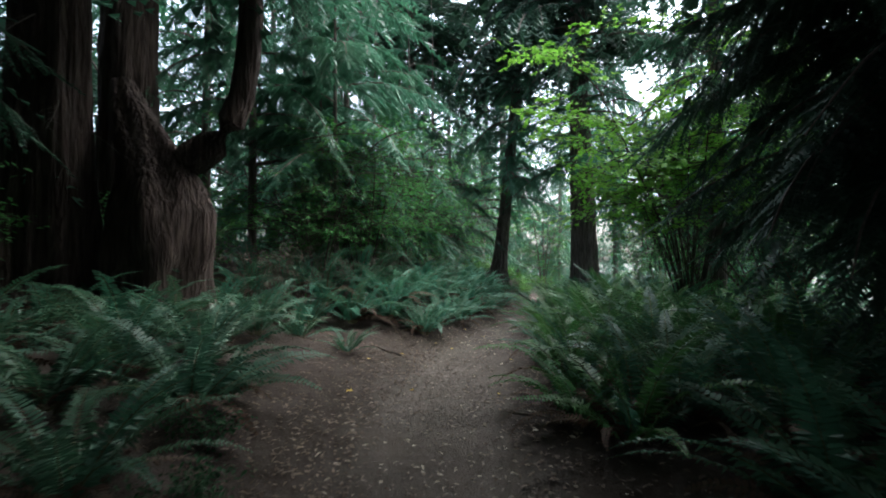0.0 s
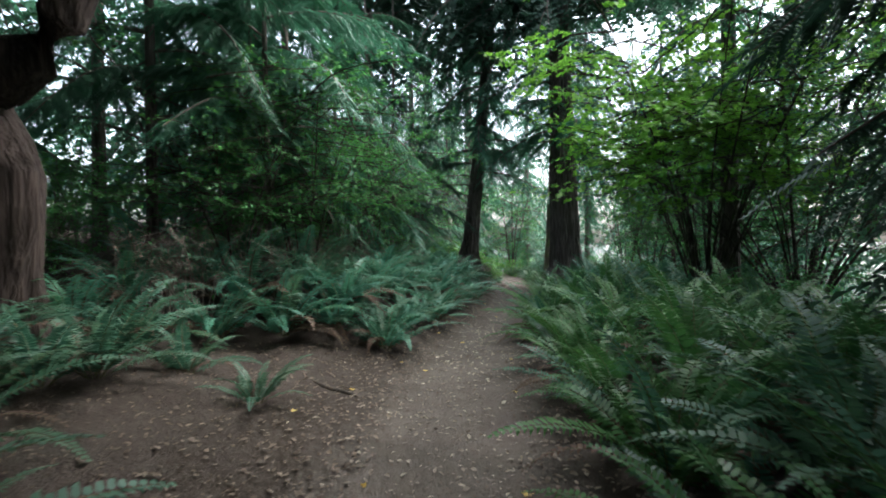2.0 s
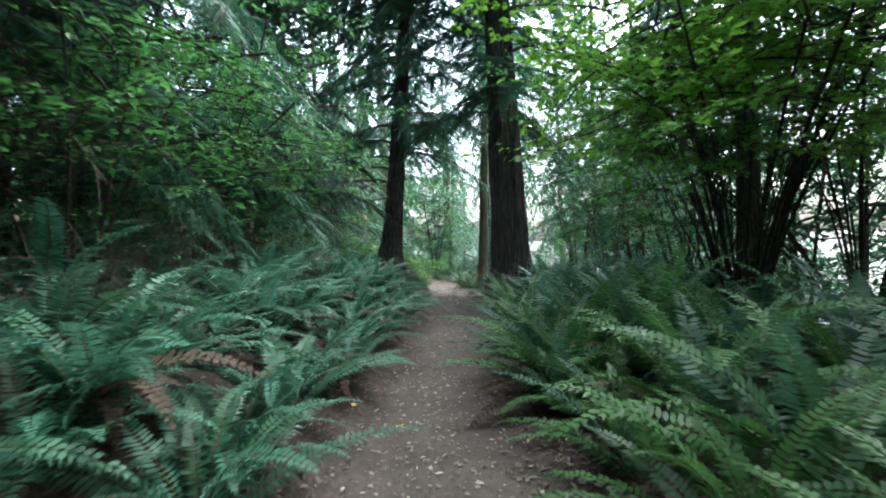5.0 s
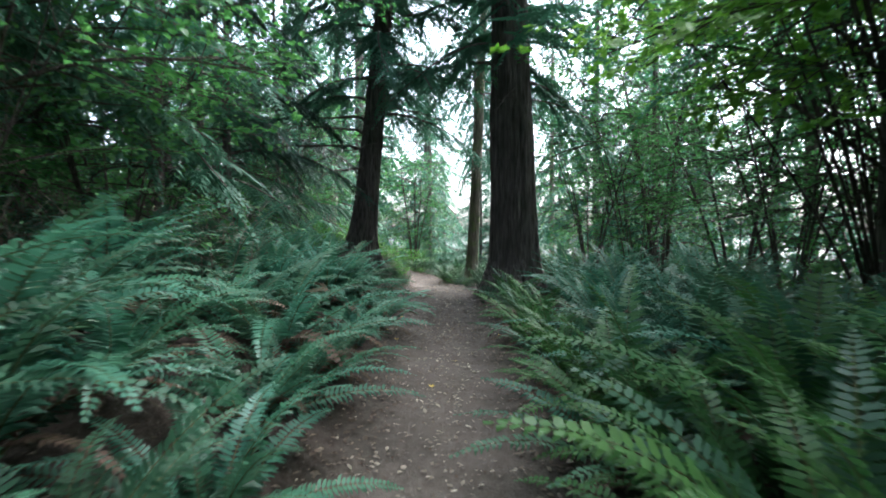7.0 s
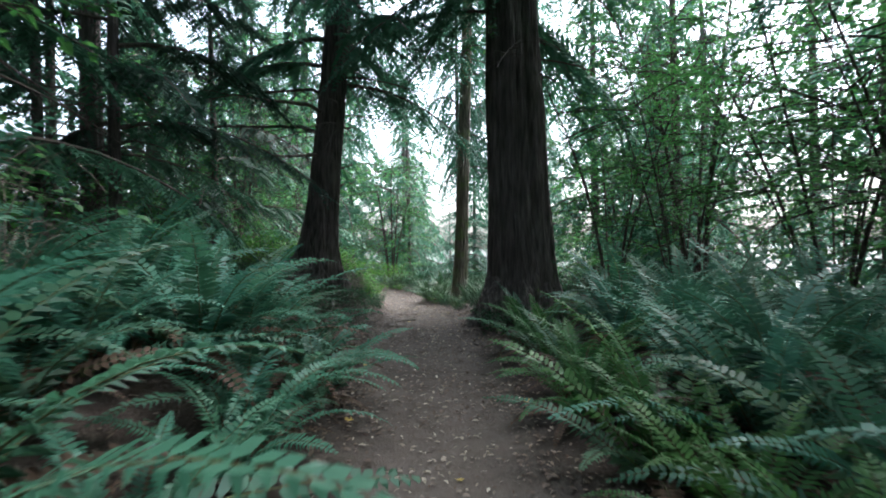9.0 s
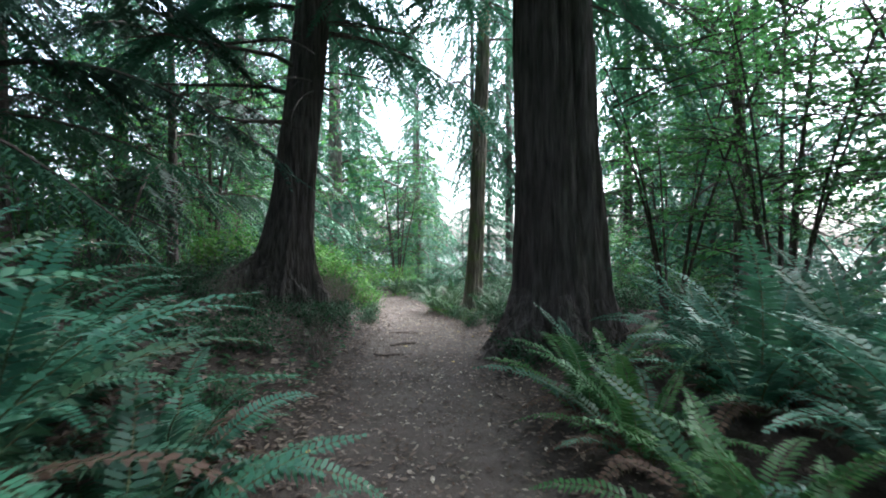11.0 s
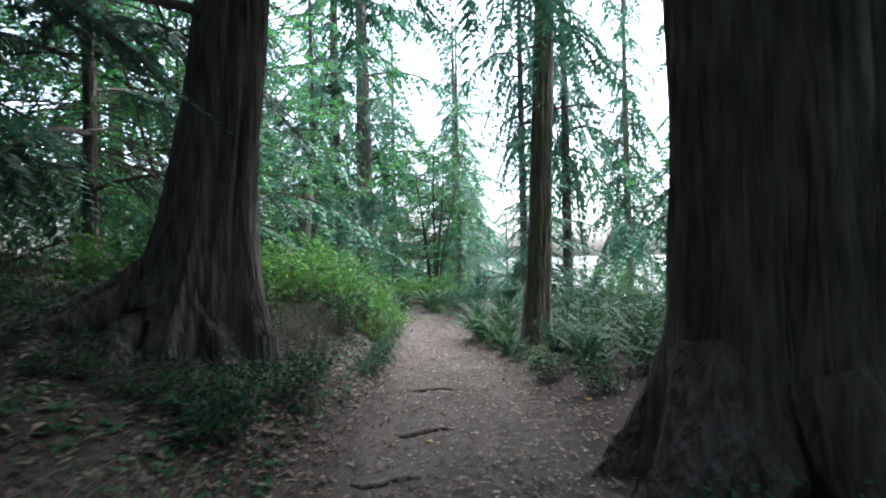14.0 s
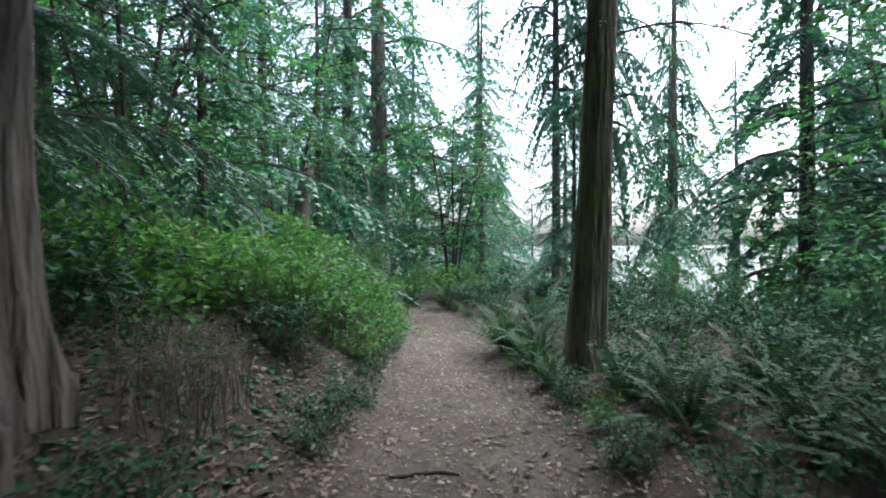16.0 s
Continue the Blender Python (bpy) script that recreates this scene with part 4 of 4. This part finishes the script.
for k, (x, y) in enumerate(scatter(9, 15, 9.0, 19.5, -4.6, -2.7, 0.9)):
    shrub(x, y, TWIGGY, random.Random(k).uniform(0.8, 1.15), "dead_thicket", "grey-brown tangle of dead canes behind ferns", k + 500, "dead thickets on the slope")
for k, (x, y) in enumerate(scatter(10, 20, 18.6, 28.0, -3.6, -1.1, 0.6, lambda x, y, d: (x - 2.5) ** 2 + (y - 23.4) ** 2 < 0.6)):
    shrub(x, y, TWIGGY if k % 2 else SALALS, random.Random(k).uniform(0.35, 0.6), "dead_thicket", "low brown tangle of dead canes on litter", k + 560, "dead thickets on the slope")
for k, (x, y) in enumerate(edge_row(11, 24.2, 33.5, 0.98, 0.7) + edge_row(12, 24.6, 33.5, -0.95, 0.7)):
    shrub(x, y, SALALS + BRAMBLES[:1], random.Random(k).uniform(0.3, 0.45), "low_bush", "low leafy bush at the edge of the trail", k + 400, "low bushes at the trail edge")
for k, (x, y) in enumerate([(5.6, 20.4), (6.2, 20.3), (4.95, 20.6), (6.6, 20.8), (2.1, 22.3), (2.9, 22.45), (3.25, 22.9), (3.3, 23.5), (2.5, 22.2), (1.6, 22.5), (-1.6, 3.4), (-1.3, 2.6)]):
    shrub(x, y, SALALS, random.Random(k).uniform(0.3, 0.55), "ivy_clump", "low dark ivy at the foot of a tree", k + 300, "ivy at the cedars")


# ---- leaf litter ----
def litter(name, count, seed, y0, y1, sampler, size, material, label, category="leaf litter"):
    rng = np.random.RandomState(seed)
    y = rng.uniform(y0, y1, count)
    x = trail_x(y) + sampler(rng, count)
    a, tilt, sz = rng.uniform(0, 6.283, count), rng.uniform(-0.35, 0.35, (count, 2)), size * rng.uniform(0.45, 1.3, count)
    z = land(x, y) + 0.006
    shape = np.array([(-0.5, 0, 0), (-0.15, 0.28, 0.10), (0.2, 0.2, 0.12), (0.55, 0, 0.02), (0.15, -0.26, 0.10), (-0.2, -0.24, 0.08)])
    c, sn = np.cos(a)[:, None], np.sin(a)[:, None]
    px, py = shape[None, :, 0], shape[None, :, 1] * rng.uniform(0.5, 1.3, (count, 1))
    vx, vy = (px * c - py * sn) * sz[:, None], (px * sn + py * c) * sz[:, None]
    vz = shape[None, :, 2] * sz[:, None] * rng.uniform(0.3, 2.0, (count, 1)) + vx * tilt[:, :1] + vy * tilt[:, 1:] + 0.3 * np.abs(tilt).sum(1)[:, None] * sz[:, None]
    verts = np.stack([x[:, None] + vx, y[:, None] + vy, z[:, None] + vz], -1).reshape(-1, 3)
    faces = np.arange(count * 6).reshape(-1, 6).tolist()
    tagged(new(name, mesh_of(name, verts, faces, [material])), label, category, kind="stuff")


litter("leaf_litter", 5500, 1, 1.0, 34, lambda r, n: r.normal(0, 0.5, n), 0.045, M_PALE, "dry tan leaf scraps on the trail")
litter("leaf_litter", 11000, 2, 1.0, 33, lambda r, n: r.choice((-1, 1), n) * (0.5 + np.abs(r.normal(0, 0.7, n))), 0.05, M_LITTER, "dry brown leaves along the trail's edges")
litter("leaf_litter", 6000, 7, 17.0, 33, lambda r, n: r.normal(0, 0.85, n), 0.05, M_LITTER, "dry tan leaves strewn past the cedars")
litter("leaf_litter", 11000, 3, 17.0, 28, lambda r, n: -r.uniform(0.8, 4.0, n), 0.058, M_LITTER, "dead brown leaves on the slope")
litter("leaf_litter", 3000, 4, 3.0, 9, lambda r, n: -r.uniform(0.6, 3.2, n), 0.04, M_LITTER, "dead brown leaves in the clearing")
litter("ground_ivy", 6000, 5, 17.0, 27, lambda r, n: -r.uniform(1.0, 4.5, n), 0.075, M_IVY, "flat dark ivy leaves on the slope", "ivy")
litter("leaf_litter", 700, 8, 3.0, 22, lambda r, n: r.normal(0, 0.6, n), 0.05, M_BLEACHED, "bleached pale leaves scattered on the trail")
litter("twig_litter", 6000, 6, 1.0, 33, lambda r, n: r.normal(0, 1.1, n), 0.025, M_FERN_DEAD, "dark crumbs of bark and twig")


def fallen_leaf(x, y, size, turn, seed):
    sh = Shape()
    leaf(sh, Vector((0, 0, 0)), Vector((1, 0, 0)), Vector((0, 0, 1)), size, 0, True)
    ob = new("fallen_leaf", sh.mesh("fallen_leaf", [M_YELLOW]))
    ob.matrix_basis = pose(x, y, ground_at(x, y) + 0.008, random.Random(seed).uniform(-12, 12), random.Random(seed + 1).uniform(-12, 12), turn)
    tagged(ob, "yellowed maple leaf fallen beside the trail", "leaf", "yellow leaves on the ground")


for k, (x, y) in enumerate(scatter(31, 26, 5.0, 24.0, -1.3, 1.2, 0.3)):
    fallen_leaf(x, y, random.Random(k).uniform(0.05, 0.09), k * 77, k)


# ---- roots and sticks across the trail ----
def stick(name, x, y, length, turn, r, label, category, curve=0.1, material=None, lift=0.01):
    t = new(name)
    t.matrix_basis = pose(x, y, ground_at(x, y), 0, 0, turn)
    tagged(t, label, category)
    rng = random.Random(int(x * 100 + y * 10))
    pts = []
    for k in range(8):
        s = k / 7 - 0.5
        lx, ly = s * length, curve * length * math.sin(s * 5 + rng.uniform(0, 0.6))
        ca, sa = math.cos(radians(turn)), math.sin(radians(turn))
        gz = ground_at(x + lx * ca - ly * sa, y + lx * sa + ly * ca) - ground_at(x, y)
        pts.append(Vector((lx, ly, gz + lift * math.cos(s * 3))))
    sh = Shape()
    sh.tube(pts, [r * (0.45 + 0.55 * math.cos((k / 7 - 0.5) * 2.6)) for k in range(8)], 7)
    child("wood", sh.mesh("wood", [material or M_TWIG], True), t)


stick("tree_root", 4.20, 23.05, 0.42, 5, 0.035, "worn root crossing the dirt trail", "root")
stick("tree_root", 3.80, 22.15, 0.45, 12, 0.025, "worn root crossing the dirt trail", "root")
stick("tree_root", 4.55, 24.6, 0.5, -15, 0.022, "worn root crossing the dirt trail", "root")
stick("fallen_stick", 0.75, 4.7, 0.55, 125, 0.014, "pale bare stick beside the trail", "stick", 0.06)
stick("fallen_stick", -0.75, 7.5, 0.45, 150, 0.022, "dark rotting stick on the litter", "stick", 0.14, M_ROT)
stick("fallen_stick", 4.4, 19.9, 0.4, 70, 0.012, "thin bare stick on the trail", "stick", 0.08)


def snag(x, y):
    """A broken grey trunk, leaning, with a splintered top."""
    t = thing("broken_snag", x, y, "pale grey broken tree snag leaning above bushes", "tree")
    sh = Shape()
    pts = [Vector((0.13 * z, 0.02 * z, z)) for z in (-0.3, 0.5, 1.2, 2.0, 2.6, 3.0)]
    sh.tube(pts, [0.26, 0.22, 0.2, 0.17, 0.15, 0.12], 14, 0, lambda g, k: 1 + 0.1 * math.sin(5 * g + k) + 0.3 * (k == 5) * math.sin(3 * g))
    for a in (0.3, 1.6, 2.9, 4.4):
        o = pts[5] + Vector((0.08 * math.cos(a), 0.08 * math.sin(a), -0.1))
        sh.tube([o, o + Vector((0, 0, 0.15)), o + Vector((0.03, 0, 0.3 + 0.1 * math.sin(a)))], [0.05, 0.035, 0.005], 5)
    child("trunk", sh.mesh("trunk", [M_BARK_GREY], True), t)


snag(2.55, 36.4)
